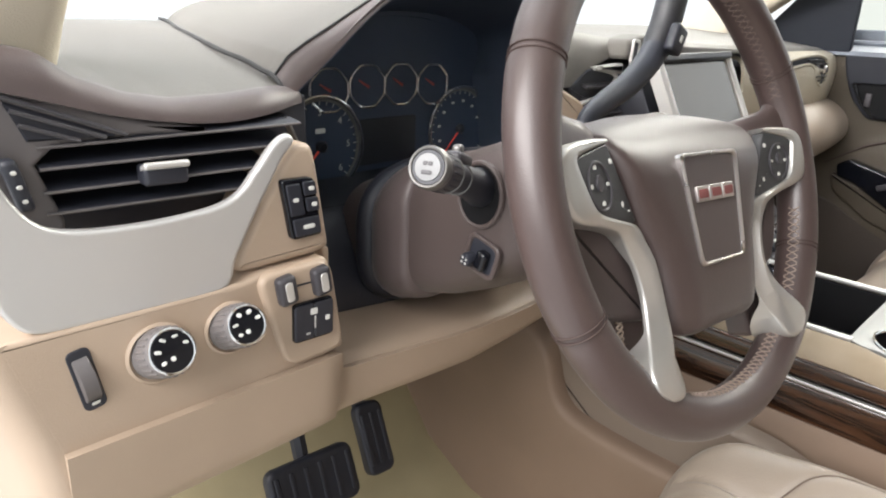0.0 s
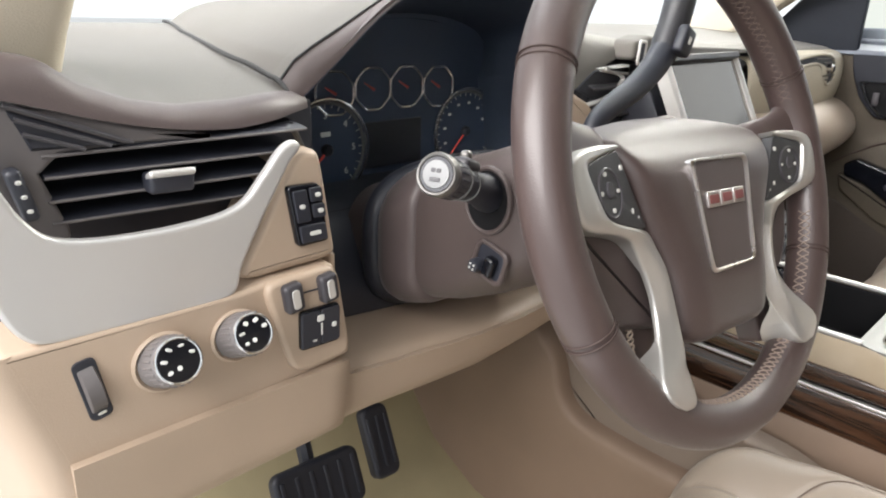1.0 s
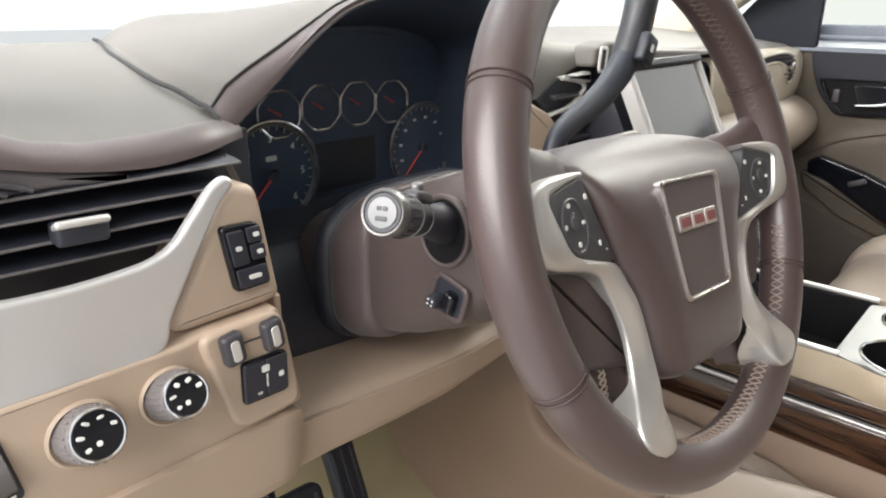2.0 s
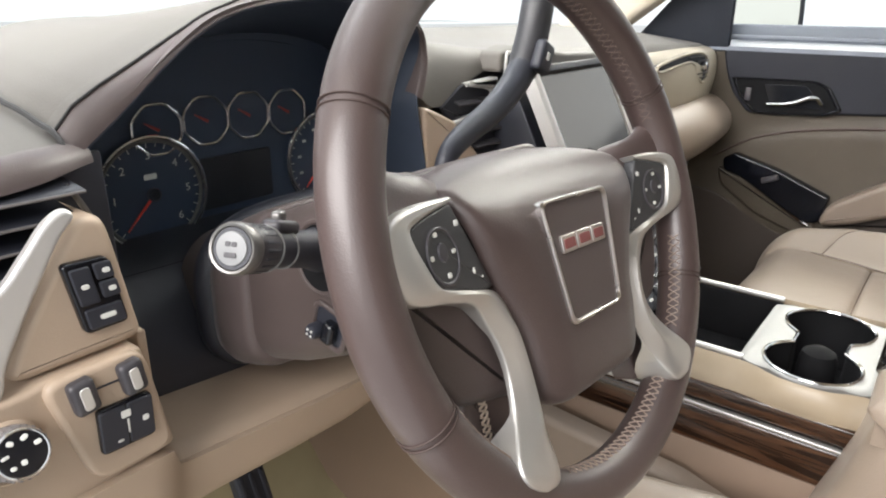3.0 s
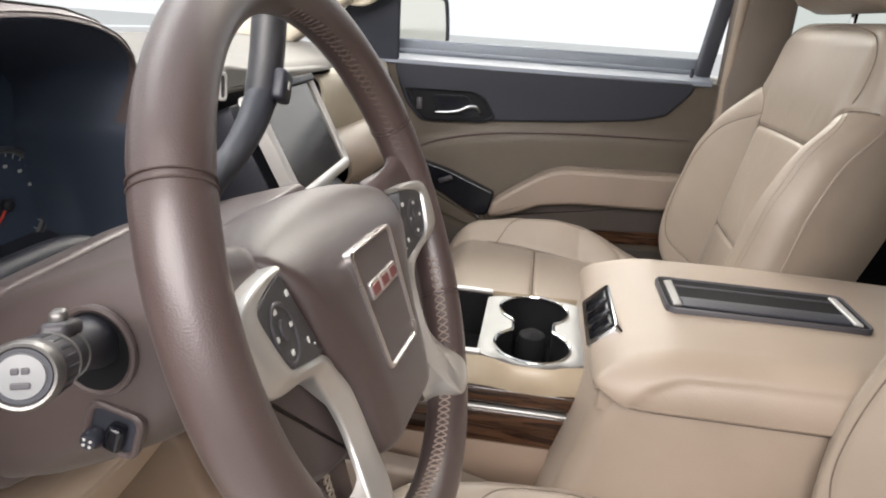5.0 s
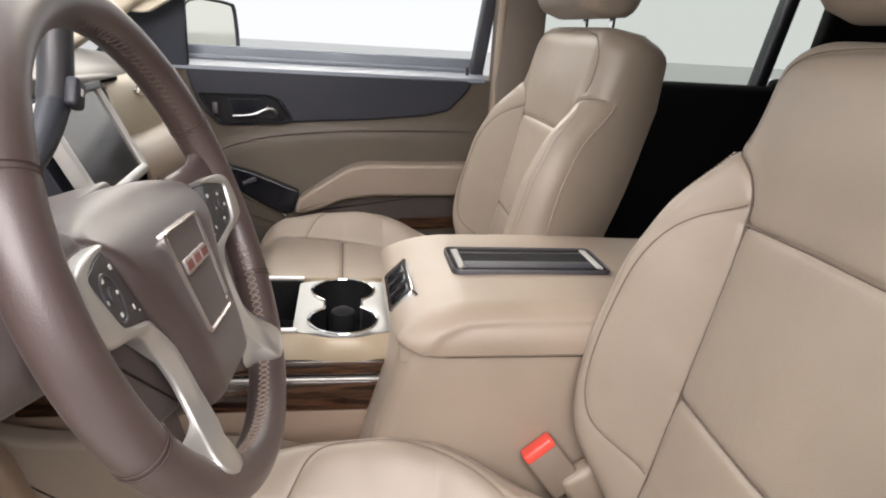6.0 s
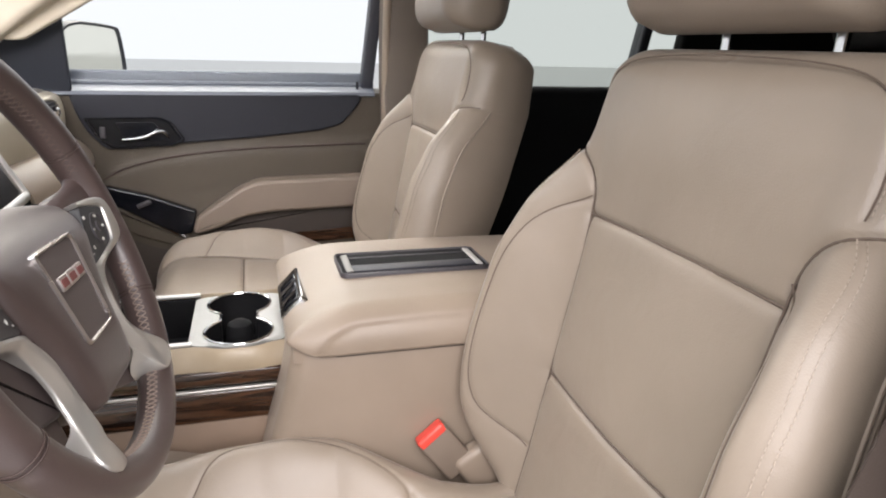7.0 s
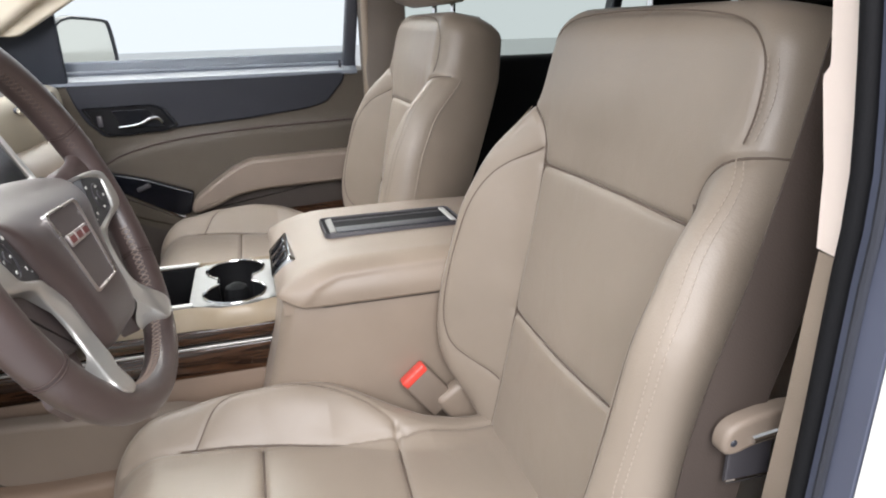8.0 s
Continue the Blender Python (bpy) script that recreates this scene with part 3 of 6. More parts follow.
    part("recess_panel", Geo().box((0.006, 0.13, 0.19), pose(-0.5835, 0.340, 0.655), 0.002), BLACK, dash)
    part("inner_structure", Geo().box((1.50, 0.20, 0.24), pose(0, 0.54, 0.66), 0.02), BLACK, dash)


dash_left(DASH)


def side_vent():
    v = root("air_vent", (-0.67, 0.24, 0.72), "black slatted air vent in a silver surround", "air vent")
    part("duct", Geo().box((0.22, 0.006, 0.085), pose(-0.66, 0.275, 0.745), 0.002), BLACK, v)
    edge = [(-0.785, 0.80), (-0.775, 0.765), (-0.762, 0.736), (-0.752, 0.724), (-0.742, 0.722), (-0.738, 0.728), (-0.742, 0.74), (-0.752, 0.772), (-0.70, 0.776), (-0.65, 0.772), (-0.65, 0.777), (-0.70, 0.786), (-0.75, 0.802)]
    part("frame", Geo().slab(smooth(edge, 1), BACK(0, 0.247, 0), 0.012, 0.003, back=0.02), VENT_GREY, v)
    for z0, z1, xr in ((0.7725, 0.772, -0.580), (0.7605, 0.758, -0.586), (0.747, 0.7445, -0.590), (0.7345, 0.731, -0.60)):
        pts = [(-0.748, z0), (xr, z1)]
        rings = []
        for x, z in pts:
            rings.append([(x, 0.236, z), (x, 0.2345, z + 0.0012), (x, 0.236, z + 0.0026), (x, 0.268, z + 0.0065), (x, 0.268, z + 0.0045)])
        sl = part("slat", Geo().loft(rings), BLACK, v)
        part("slat_edge", Geo().tube([(-0.748, 0.2338, z0 + 0.0012), (xr, 0.2338, z1 + 0.0012)], 0.0010, 6), VENT_GREY, sl)
    sl = part("slider", Geo().box((0.028, 0.014, 0.013), pose(-0.682, 0.231, 0.7515, 0, 2, 0), 0.003), BLACK, v, "black vent slider")
    part("slider_cap", Geo().box((0.0285, 0.010, 0.0045), pose(-0.682, 0.2265, 0.7568, -25, 2, 0), 0.002), SILVER, sl, "silver slider edge")
    w = part("adjuster", Geo().box((0.008, 0.012, 0.030), pose(-0.7615, 0.229, 0.756, 0, -12, 0), 0.003), BLACK, v)
    for z in (0.748, 0.756, 0.764):
        strip(BACK(-0.7615 + (0.756 - z) * 0.2, 0.2228, z), 0.003, 0.0022, 0.0006, LIGHT_INK, w)
    part("end_sliver", Geo().slab([(-0.5855, 0.7766), (-0.5817, 0.7742), (-0.5733, 0.7555), (-0.5765, 0.7565)], BACK(0, 0.251, 0), 0.006, 0.001), CAP_GREY, v, "satin grey end of the vent frame")
    d = root("defroster_vent", (-0.735, 0.245, 0.78), "dark slatted side defroster vent", "air vent")
    part("backing", Geo().slab([(-0.760, 0.800), (-0.705, 0.777), (-0.752, 0.777)], BACK(0, 0.246, 0), 0.012, 0.002), BLACK, d)
    for a, b in (((-0.762, 0.803), (-0.700, 0.777)), ((-0.758, 0.795), (-0.712, 0.7765)), ((-0.755, 0.787), (-0.726, 0.776))):
        part("slat", Geo().tube([(a[0], 0.232, a[1]), (b[0], 0.232, b[1])], 0.0014, 6), CHARCOAL, d)


side_vent()


def dial_knob(x, z, r, seed, name, label):
    k = root(name, (x, 0.217, z), label, "knob", "dashboard knobs")
    m, flat = BACK(x, 0.2165, z, 24), BACK(x, 0.2165, z, 2)
    part("recess", Geo().lathe([(0.0, 0.0), (r * 1.22, 0.0), (r * 1.25, 0.0015), (r * 1.14, 0.003), (r * 1.04, 0.001), (0.0, 0.001)], flat), TAN, k)
    prof = [(0.0, -0.008), (r * 1.02, -0.008), (r * 1.02, 0.004), (r * 0.97, 0.006), (r * 0.92, 0.024), (r * 0.88, 0.0265), (r * 0.84, 0.027), (0.0, 0.027)]
    part("grip", Geo().lathe(prof, m, 36), KNOB_GREY, k)
    a = np.linspace(0, 2 * np.pi, 40, endpoint=False)
    part("ring", Geo().tube(lift(np.stack([r * 0.82 * np.cos(a), r * 0.82 * np.sin(a)], 1), 0.0268, m), 0.0011, 8, loop=True), CHROME, k, "thin chrome ring")
    part("face", Geo().lathe([(0, 0.027), (r * 0.78, 0.027), (r * 0.76, 0.0282), (0, 0.0285)], m, 36), BLACK_GLOSS, k)
    rnd = random.Random(seed)
    for j in range(24):
        a = 2 * math.pi * j / 24
        part("rib", Geo().box((0.0012, 0.0016, 0.016), m @ pose(r * 0.945 * math.cos(a), r * 0.945 * math.sin(a), 0.0150, 0, 0, math.degrees(a)), 0.0004, 1), KNOB_GREY, k)
    for j in range(5):
        a = radians(20 + 50 * j)
        strip(m @ pose(r * 0.55 * math.cos(a), r * 0.55 * math.sin(a), 0.0283, 0, 0, rnd.uniform(-30, 30)), rnd.uniform(0.0026, 0.0044), rnd.uniform(0.0016, 0.0028), 0.0004, LIGHT_INK, k, "symbol")
    strip(m @ pose(-0.001, -0.0045, 0.0284), 0.003, 0.003, 0.0004, LIGHT_INK, k, "symbol")


dial_knob(-0.7035, 0.640, 0.0166, 3, "headlamp_knob", "dark round headlamp knob with chrome ring")
dial_knob(-0.6535, 0.642, 0.0154, 5, "drive_mode_knob", "dark round drive-mode knob with chrome ring")


def small_switches():
    d = root("dimmer_wheel", (-0.747, 0.217, 0.637), "dark thumbwheel dimmer set upright in the panel", "switch")
    m = BACK(-0.7465, 0.2165, 0.637) @ pose(0, 0, 0, 0, 0, 9)
    part("bezel", Geo().slab(rounded(0.0135, 0.042, 0.004), m, 0.001, 0.0005), BLACK, d)
    rings = []
    for x in (-0.0048, -0.0040, 0.0040, 0.0048):
        rr = 0.0185 if abs(x) > 0.0045 else 0.0195
        rings.append(lift([(rr * math.cos(a), rr * math.sin(a)) for a in np.linspace(0, 2 * np.pi, 28, endpoint=False)], x, m @ pose(0, 0, -0.011, 0, 90, 0)))
    part("thumbwheel", Geo().loft(rings), VENT_GREY, d)
    strip(m @ pose(0, -0.0155, 0.0035, 30), 0.005, 0.003, 0.0004, LIGHT_INK, d)
    # pedal adjuster: two rocker caps joined by a line, above a black switch
    p = root("rocker_switch", (-0.60, 0.212, 0.66), "pair of silver rocker caps joined by a line", "switch")
    for x, z in ((-0.6125, 0.6605), (-0.583, 0.6605)):
        cap = part("cap", Geo().box((0.0150, 0.010, 0.0225), pose(x, 0.2095, z, 0, -8, 0), 0.0035), CHARCOAL, p)
        strip(BACK(x, 0.2043, z) @ pose(0, 0, 0, 0, 0, 8), 0.006, 0.015, 0.0008, SILVER, cap, "inlay", 0.002)
    part("link_line", Geo().box((0.016, 0.001, 0.0012), pose(-0.598, 0.2112, 0.6605), 0.0003, 1), BLACK, p)
    b = root("park_brake_switch", (-0.59, 0.212, 0.63), "square black rocker switch with white symbols", "switch")
    m = BACK(-0.591, 0.2118, 0.631) @ pose(0, 0, 0, 0, 0, -2)
    part("body", Geo().slab(rounded(0.034, 0.031, 0.003), m, 0.004, 0.0015), BLACK_GLOSS, b)
    for w in ((0.0165, -0.0085), (0.0165, 0.0085)):
        part("key", Geo().slab(rounded(w[0], 0.028, 0.002), m @ pose(w[1], 0, 0.003), 0.002, 0.001), BLACK, b)
    for x, y, w, h in ((-0.001, 0.008, 0.006, 0.005), (0.0, -0.001, 0.0012, 0.010), (0.011, 0.0, 0.004, 0.004), (-0.006, -0.009, 0.004, 0.0018)):
        strip(m @ pose(x, y, 0.0052), w, h, 0.0004, LIGHT_INK, b, "symbol")
    # seat memory keys
    s = root("memory_switch", (-0.58, 0.222, 0.70), "black three-key memory switch with white symbols", "switch")
    o = [(-0.608, 0.7385), (-0.5815, 0.7375), (-0.575, 0.6935), (-0.601, 0.693)]
    part("bezel", Geo().slab(soft(o, 0.004), BACK(0, 0.222, 0), 0.0050, 0.0015), BLACK_GLOSS, s)
    for k, (x, z, wd, hh) in enumerate(((-0.5975, 0.7230, 0.0115, 0.0235), (-0.5855, 0.7300, 0.0105, 0.0105), (-0.5835, 0.7180, 0.0105, 0.0105), (-0.5885, 0.7020, 0.0220, 0.0130))):
        m = BACK(x, 0.2172, z) @ Matrix(((1, -0.15, 0, 0), (0, 1, 0, 0), (0, 0, 1, 0), (0, 0, 0, 1)))
        key = part("key", Geo().slab(rounded(wd, hh, 0.0015, 2), m, 0.0016, 0.0008), BLACK, s)
        strip(m @ pose(0.001 if k else 0.0, 0, 0.0015), 0.0095 if k == 3 else 0.0046, 0.0032, 0.0004, LIGHT_INK, key, "symbol", 0.0012)


small_switches()


def dash_right(dash):
    xs = np.linspace(0.30, 0.765, 20)
    bow = lambda x, y: y - 0.02 * math.sin((x - 0.30) / 0.465 * 3.14)
    upper = smooth(V([(0.36, 0.800), (0.300, 0.795), (0.288, 0.785), (0.284, 0.75), (0.289, 0.712), (0.296, 0.700)]), 2, False)
    part("passenger_panel", Geo().sheet([[(x, bow(x, y), z) for x in xs] for y, z in upper], -0.006), IVORY, dash, "cream padded passenger dash panel", sharp=60)
    lower = smooth(V([(0.30, 0.700), (0.280, 0.698), (0.258, 0.686), (0.238, 0.664), (0.236, 0.632), (0.268, 0.602), (0.34, 0.555), (0.42, 0.46)]), 2, False)
    part("passenger_roll", Geo().sheet([[(x, bow(x, y), z) for x in xs] for y, z in lower], -0.006), CREAM, dash, "cream padded roll under the panel", sharp=60)
    part("brow_slot", Geo().tube([(x, bow(x, 0.2915), 0.7905) for x in xs[:-3]], 0.0035, 8), BLACK, dash, "dark slot under the brow")
    part("glovebox_panel", Geo().box((0.44, 0.05, 0.24), pose(0.53, 0.40, 0.45, 12), 0.02), BROWN_PLASTIC, dash)
    tan = [(-0.199, 0.776), (-0.186, 0.772), (-0.143, 0.754), (-0.092, 0.706), (-0.085, 0.60), (-0.186, 0.58)]
    part("centre_trim", Geo().slab(soft(tan, 0.008), BACK(0, 0.306, 0), 0.014, 0.004, back=0.02), TAN, dash)
    part("stack_body", Geo().box((0.42, 0.10, 0.42), pose(0.12, 0.385, 0.60), 0.02), CHARCOAL, dash)
    part("passenger_core", Geo().box((0.47, 0.12, 0.27), pose(0.53, 0.365, 0.645), 0.02), CHARCOAL, dash)
    cover = [(-0.067, 0.803), (-0.065, 0.826), (-0.03, 0.833), (0.10, 0.818), (0.34, 0.810), (0.35, 0.799), (0.03, 0.800), (-0.03, 0.800)]
    part("stack_brow", Geo().slab(soft(cover, 0.006), BACK(0, 0.315, 0), 0.030, 0.005), PAD, dash)


dash_right(DASH)


def centre_stack():
    s = root("infotainment_unit", (0.15, 0.30, 0.62), "glossy touch screen in a satin silver bezel", "touch screen")
    m = pose(0.0835, 0.2357, 0.745, 0, 0, 2.8) @ pose(0, 0, 0, 63.4)
    outer = rounded(0.240, 0.140, 0.010, 5) + V([-0.003, -0.0045])
    part("bezel", Geo().rimmed(outer, rounded(0.215, 0.121, 0.005, 5), m @ pose(0, 0, -0.004), 0.009, 0.003, back=0.010), SILVER, s)
    part("housing", Geo().slab(rounded(0.228, 0.128, 0.008) + V([-0.003, -0.002]), m @ pose(0, 0, -0.09), 0.06, 0.002), BLACK, s)
    part("screen", Geo().slab(rounded(0.217, 0.123, 0.005), m @ pose(0, 0, -0.012), 0.012, 0.0008), FILM, s, "dark glossy display glass")
    # solid black strip in place of the shadow under the dash pad
    part("top_shadow_strip", Geo().box((0.226, 0.010, 0.016), m @ pose(-0.001, 0.0645, 0.001), 0.002, 2), BLACK, s, "black strip for the shadow gap above the screen")
    v = root("centre_air_vent", (-0.05, 0.30, 0.70), "black slatted centre air vent", "air vent")
    o = [(-0.150, 0.768), (-0.112, 0.790), (-0.045, 0.790), (-0.018, 0.765), (0.085, 0.676), (-0.085, 0.690), (-0.092, 0.710), (-0.132, 0.752)]
    part("duct", Geo().slab(soft(o, 0.004), BACK(0, 0.312, 0), 0.004, 0.002), BLACK, v)
    for z, x0, x1 in ((0.77, -0.125, -0.04), (0.752, -0.125, -0.015), (0.734, -0.105, 0.005), (0.716, -0.09, 0.03), (0.699, -0.085, 0.055)):
        part("slat", Geo().box((x1 - x0, 0.012, 0.0035), pose((x0 + x1) / 2, 0.304, z, 18), 0.001, 2), CHARCOAL, v)
    part("top_strip", Geo().slab(soft([(-0.116, 0.793), (-0.054, 0.797), (-0.054, 0.783)], 0.003), BACK(0, 0.306, 0), 0.012, 0.003), SILVER, v, "satin silver strip")
    edge = smooth([(-0.112, 0.300, 0.792), (-0.075, 0.300, 0.787), (-0.057, 0.300, 0.780), (-0.066, 0.300, 0.770), (-0.083, 0.300, 0.759), (-0.110, 0.300, 0.753), (-0.140, 0.300, 0.750)], 2, False)
    part("frame_edge", Geo().tube(edge, 0.0030, 8), SILVER, v, "satin silver vent edge")
    m = BACK(-0.050, 0.284, 0.811) @ pose(0, 0, 0, 0, 0, -6)
    part("end_frame", Geo().rimmed(rounded(0.018, 0.032, 0.005, 4), rounded(0.011, 0.024, 0.003, 4), m, 0.003, 0.001), SILVER, v, "satin silver ring at the brow's end")
    part("end_slot", Geo().slab(rounded(0.012, 0.025, 0.003), m, 0.0012, 0.0004), BLACK, v)
    h = root("climate_panel", (0.13, 0.19, 0.52), "charcoal climate control panel with chrome-edged keys", "control panel")
    m = pose(0.125, 0.190, 0.565, 46)
    part("fascia", Geo().slab(rounded(0.30, 0.20, 0.02, 5), m, 0.012, 0.004, back=0.03), CHARCOAL, h)
    for j in range(4):
        part("trim_strip", Geo().box((0.26, 0.004, 0.004), m @ pose(0, 0.065 - 0.045 * j, 0.0135), 0.001, 2), CHROME, h, "chrome strip")
        for k in range(6):
            key = part("key", Geo().box((0.034, 0.026, 0.006), m @ pose(-0.105 + 0.042 * k, 0.044 - 0.045 * j, 0.0135), 0.002, 2), BLACK, h)
            strip(m @ pose(-0.105 + 0.042 * k, 0.044 - 0.045 * j, 0.0166), 0.010, 0.004, 0.0004, LIGHT_INK, key, "symbol")
    p = root("passenger_air_vent", (0.60, 0.28, 0.74), "dark arched air vent in an ivory ring with chrome knob", "air vent")
    o = smooth([(0.372, 0.783), (0.44, 0.791), (0.50, 0.7965), (0.585, 0.799), (0.635, 0.791), (0.655, 0.768), (0.645, 0.744), (0.628, 0.738), (0.600, 0.748), (0.578, 0.760), (0.570, 0.776), (0.545, 0.783), (0.46, 0.778), (0.392, 0.771)], 2)
    part("duct", Geo().slab(o, BACK(0, 0.268, 0), 0.005, 0.002, back=0.02), BLACK, p)
    part("rim", Geo().tube(lift(o, 0.005, BACK(0, 0.268, 0)), 0.0030, 8, loop=True), IVORY, p, "ivory vent ring")
    part("knob", Geo().lathe([(0, 0), (0.009, 0), (0.009, 0.008), (0.006, 0.011), (0, 0.011)], BACK(0.612, 0.262, 0.771), 16), CHROME, p, "chrome vent knob")
    for z, x0, x1 in ((0.750, 0.604, 0.645), (0.758, 0.586, 0.650), (0.782, 0.575, 0.642), (0.790, 0.53, 0.63)):
        part("slat", Geo().box((x1 - x0, 0.006, 0.002), pose((x0 + x1) / 2, 0.262, z), 0.0006, 1), CHARCOAL, p)


centre_stack()


# ---- instrument cluster ----
def text(body, m, size, mat, parent, name="numeral"):
    cu = bpy.data.curves.new(name, "FONT")
    cu.body, cu.size, cu.align_x, cu.align_y, cu.extrude = body, size, "CENTER", "CENTER", 0.0002
    tmp = bpy.data.objects.new(name, cu)
    me = bpy.data.meshes.new_from_object(tmp)
    bpy.data.objects.remove(tmp)
    me.materials.append(mat)
    ob = new(name, me)
    ob.parent = parent
    ob.matrix_local = Matrix.Translation(-Vector(origin(parent))) @ m
    return ob


def cluster():
    c = root("instrument_cluster", (-0.36, 0.39, 0.64), "black instrument cluster with chrome-ringed dials", "instrument cluster")
    part("face", Geo().slab(smooth([(-0.565, 0.66), (-0.19, 0.66), (-0.205, 0.79), (-0.235, 0.84), (-0.30, 0.856), (-0.42, 0.856), (-0.49, 0.838), (-0.545, 0.795)], 1), BACK(0, 0.405, 0), 0.010, 0.003), CLUSTER_BLACK, c)
    e = resample(smooth(np.concatenate([EDGE, V([(-0.206, 0.29, 0.76), (-0.198, 0.29, 0.729), (-0.185, 0.29, 0.66)])]), 2, False), 180)
    mid = V([-0.375, 0, 0.76])
    rows = []
    for k in np.linspace(0, 1, 6):
        r = e.copy()
        r[:, 1] = e[:, 1] + 0.002 + k * 0.121
        tight = 0.012 + 0.035 * min(1.0, 5 * k)
        r[:, 0] = e[:, 0] + (mid[0] - e[:, 0]) * (0.10 * k + tight)
        r[:, 2] = e[:, 2] - 0.0005 + (mid[2] - e[:, 2]) * (0.22 * k + tight) * np.clip((e[:, 2] - 0.70) / 0.08, 0, 1)
        rows.append(r)
    part("hood_lining", Geo().sheet(rows, 0.003), LINING, c, "navy hood lining")
    part("display", Geo().slab(rounded(0.082, 0.050, 0.003), BACK(-0.366, 0.394, 0.715), 0.002, 0.001), BLACK, c, "unlit display")
    a48 = np.linspace(0, 2 * np.pi, 48, endpoint=False)

    def dial(x, z, r, needle, ticks, numerals, big):
        m = BACK(x, 0.394 if big else 0.3975, z)
        o = np.stack([r * np.cos(a48), r * np.sin(a48)], 1)
        if not big:
            o = soft([(r * 1.04 * math.cos(radians(22.5 + 45 * k)), r * 0.98 * math.sin(radians(22.5 + 45 * k))) for k in range(8)], 0.005)
        o = resample(o, 64, True)
        d = part("dial", Geo().slab(o, m, 0.0015, 0.0005), CLUSTER_BLACK, c)
        part("ring", Geo().tube(lift(o, 0.004, m), 0.0021 if big else 0.0017, 8, loop=True), CHROME, d, "chrome dial ring")
        if big:
            part("inner_ring", Geo().rimmed(o * 0.96, o * 0.90, m, 0.0036, 0.0010), CAP_GREY, d, "grey inner ring")
        for k in range(ticks):
            b = radians(225 - 270 * k / (ticks - 1))
            long = 0.005 if k % 2 == 0 else 0.003
            strip(m @ pose(0.86 * r * math.cos(b), 0.86 * r * math.sin(b), 0.0015, 0, 0, math.degrees(b)), long if big else 0.003, 0.0008, 0.0004, LIGHT_INK, d, "tick")
        for k, word in enumerate(numerals):
            b = radians(225 - 270 * k / (len(numerals) - 1))
            if word:
                text(word, m @ pose(0.68 * r * math.cos(b), 0.68 * r * math.sin(b), 0.002), 0.010, LIGHT_INK, d)
        b = radians(needle)
        n = m @ pose(0, 0, 0.004, 0, 0, needle)
        ln = r * (0.78 if big else 0.55)
        part("needle", Geo().slab([(-0.15 * ln, -0.0014), (ln, -0.0006), (ln, 0.0006), (-0.15 * ln, 0.0014)], n, 0.0012, 0.0003), RED if big else NEEDLE, d, "red needle")
        if big:
            part("hub_cap", Geo().lathe([(0, 0), (0.006, 0), (0.006, 0.004), (0.004, 0.006), (0, 0.006)], m @ pose(0, 0, 0.002), 20), BLACK, d)

    dial(-0.456, 0.717, 0.051, 225, 25, ("", "1", "2", "3", "4", "5", "6"), True)
    dial(-0.254, 0.717, 0.051, 225, 25, (), True)
    for b in range(7):
        ang = radians(200 - 30 * b)
        strip(BACK(-0.254 + 0.034 * math.cos(ang), 0.3922, 0.717 + 0.034 * math.sin(ang)), 0.005, 0.003, 0.0004, LIGHT_INK, c, "numeral_bar")
    strip(BACK(-0.456, 0.3922, 0.733), 0.012, 0.005, 0.0004, LIGHT_INK, c, "caption_bar")
    lens = [[(x, 0.352 + 0.030 * k - 0.010 * math.cos((x + 0.38) / 0.18 * 1.5), 0.668 + 0.178 * k - 0.05 * k * ((x + 0.37) / 0.18) ** 2) for x in np.linspace(-0.548, -0.208, 17)] for k in np.linspace(0, 1, 7)]
    pane("lens", Geo().sheet(lens, 0.0025), GLASS, c)
    for x, z, nd in ((-0.443, 0.7725, 150), (-0.394, 0.7745, 150), (-0.347, 0.7745, 150), (-0.299, 0.7725, 150)):
        dial(x, z, 0.024, nd, 5, (), False)


cluster()

# ---- steering wheel ----
HUB = V([-0.3585, 0.0409, 0.7427])
WHEEL = Matrix(((0.997, 0.06964, -0.03401, HUB[0]), (-0.05626, 0.34846, -0.93563, HUB[1]), (-0.05331, 0.93473, 0.35133, HUB[2]), (0, 0, 0, 1)))
RIM, GRIP = 0.1805, 0.0171
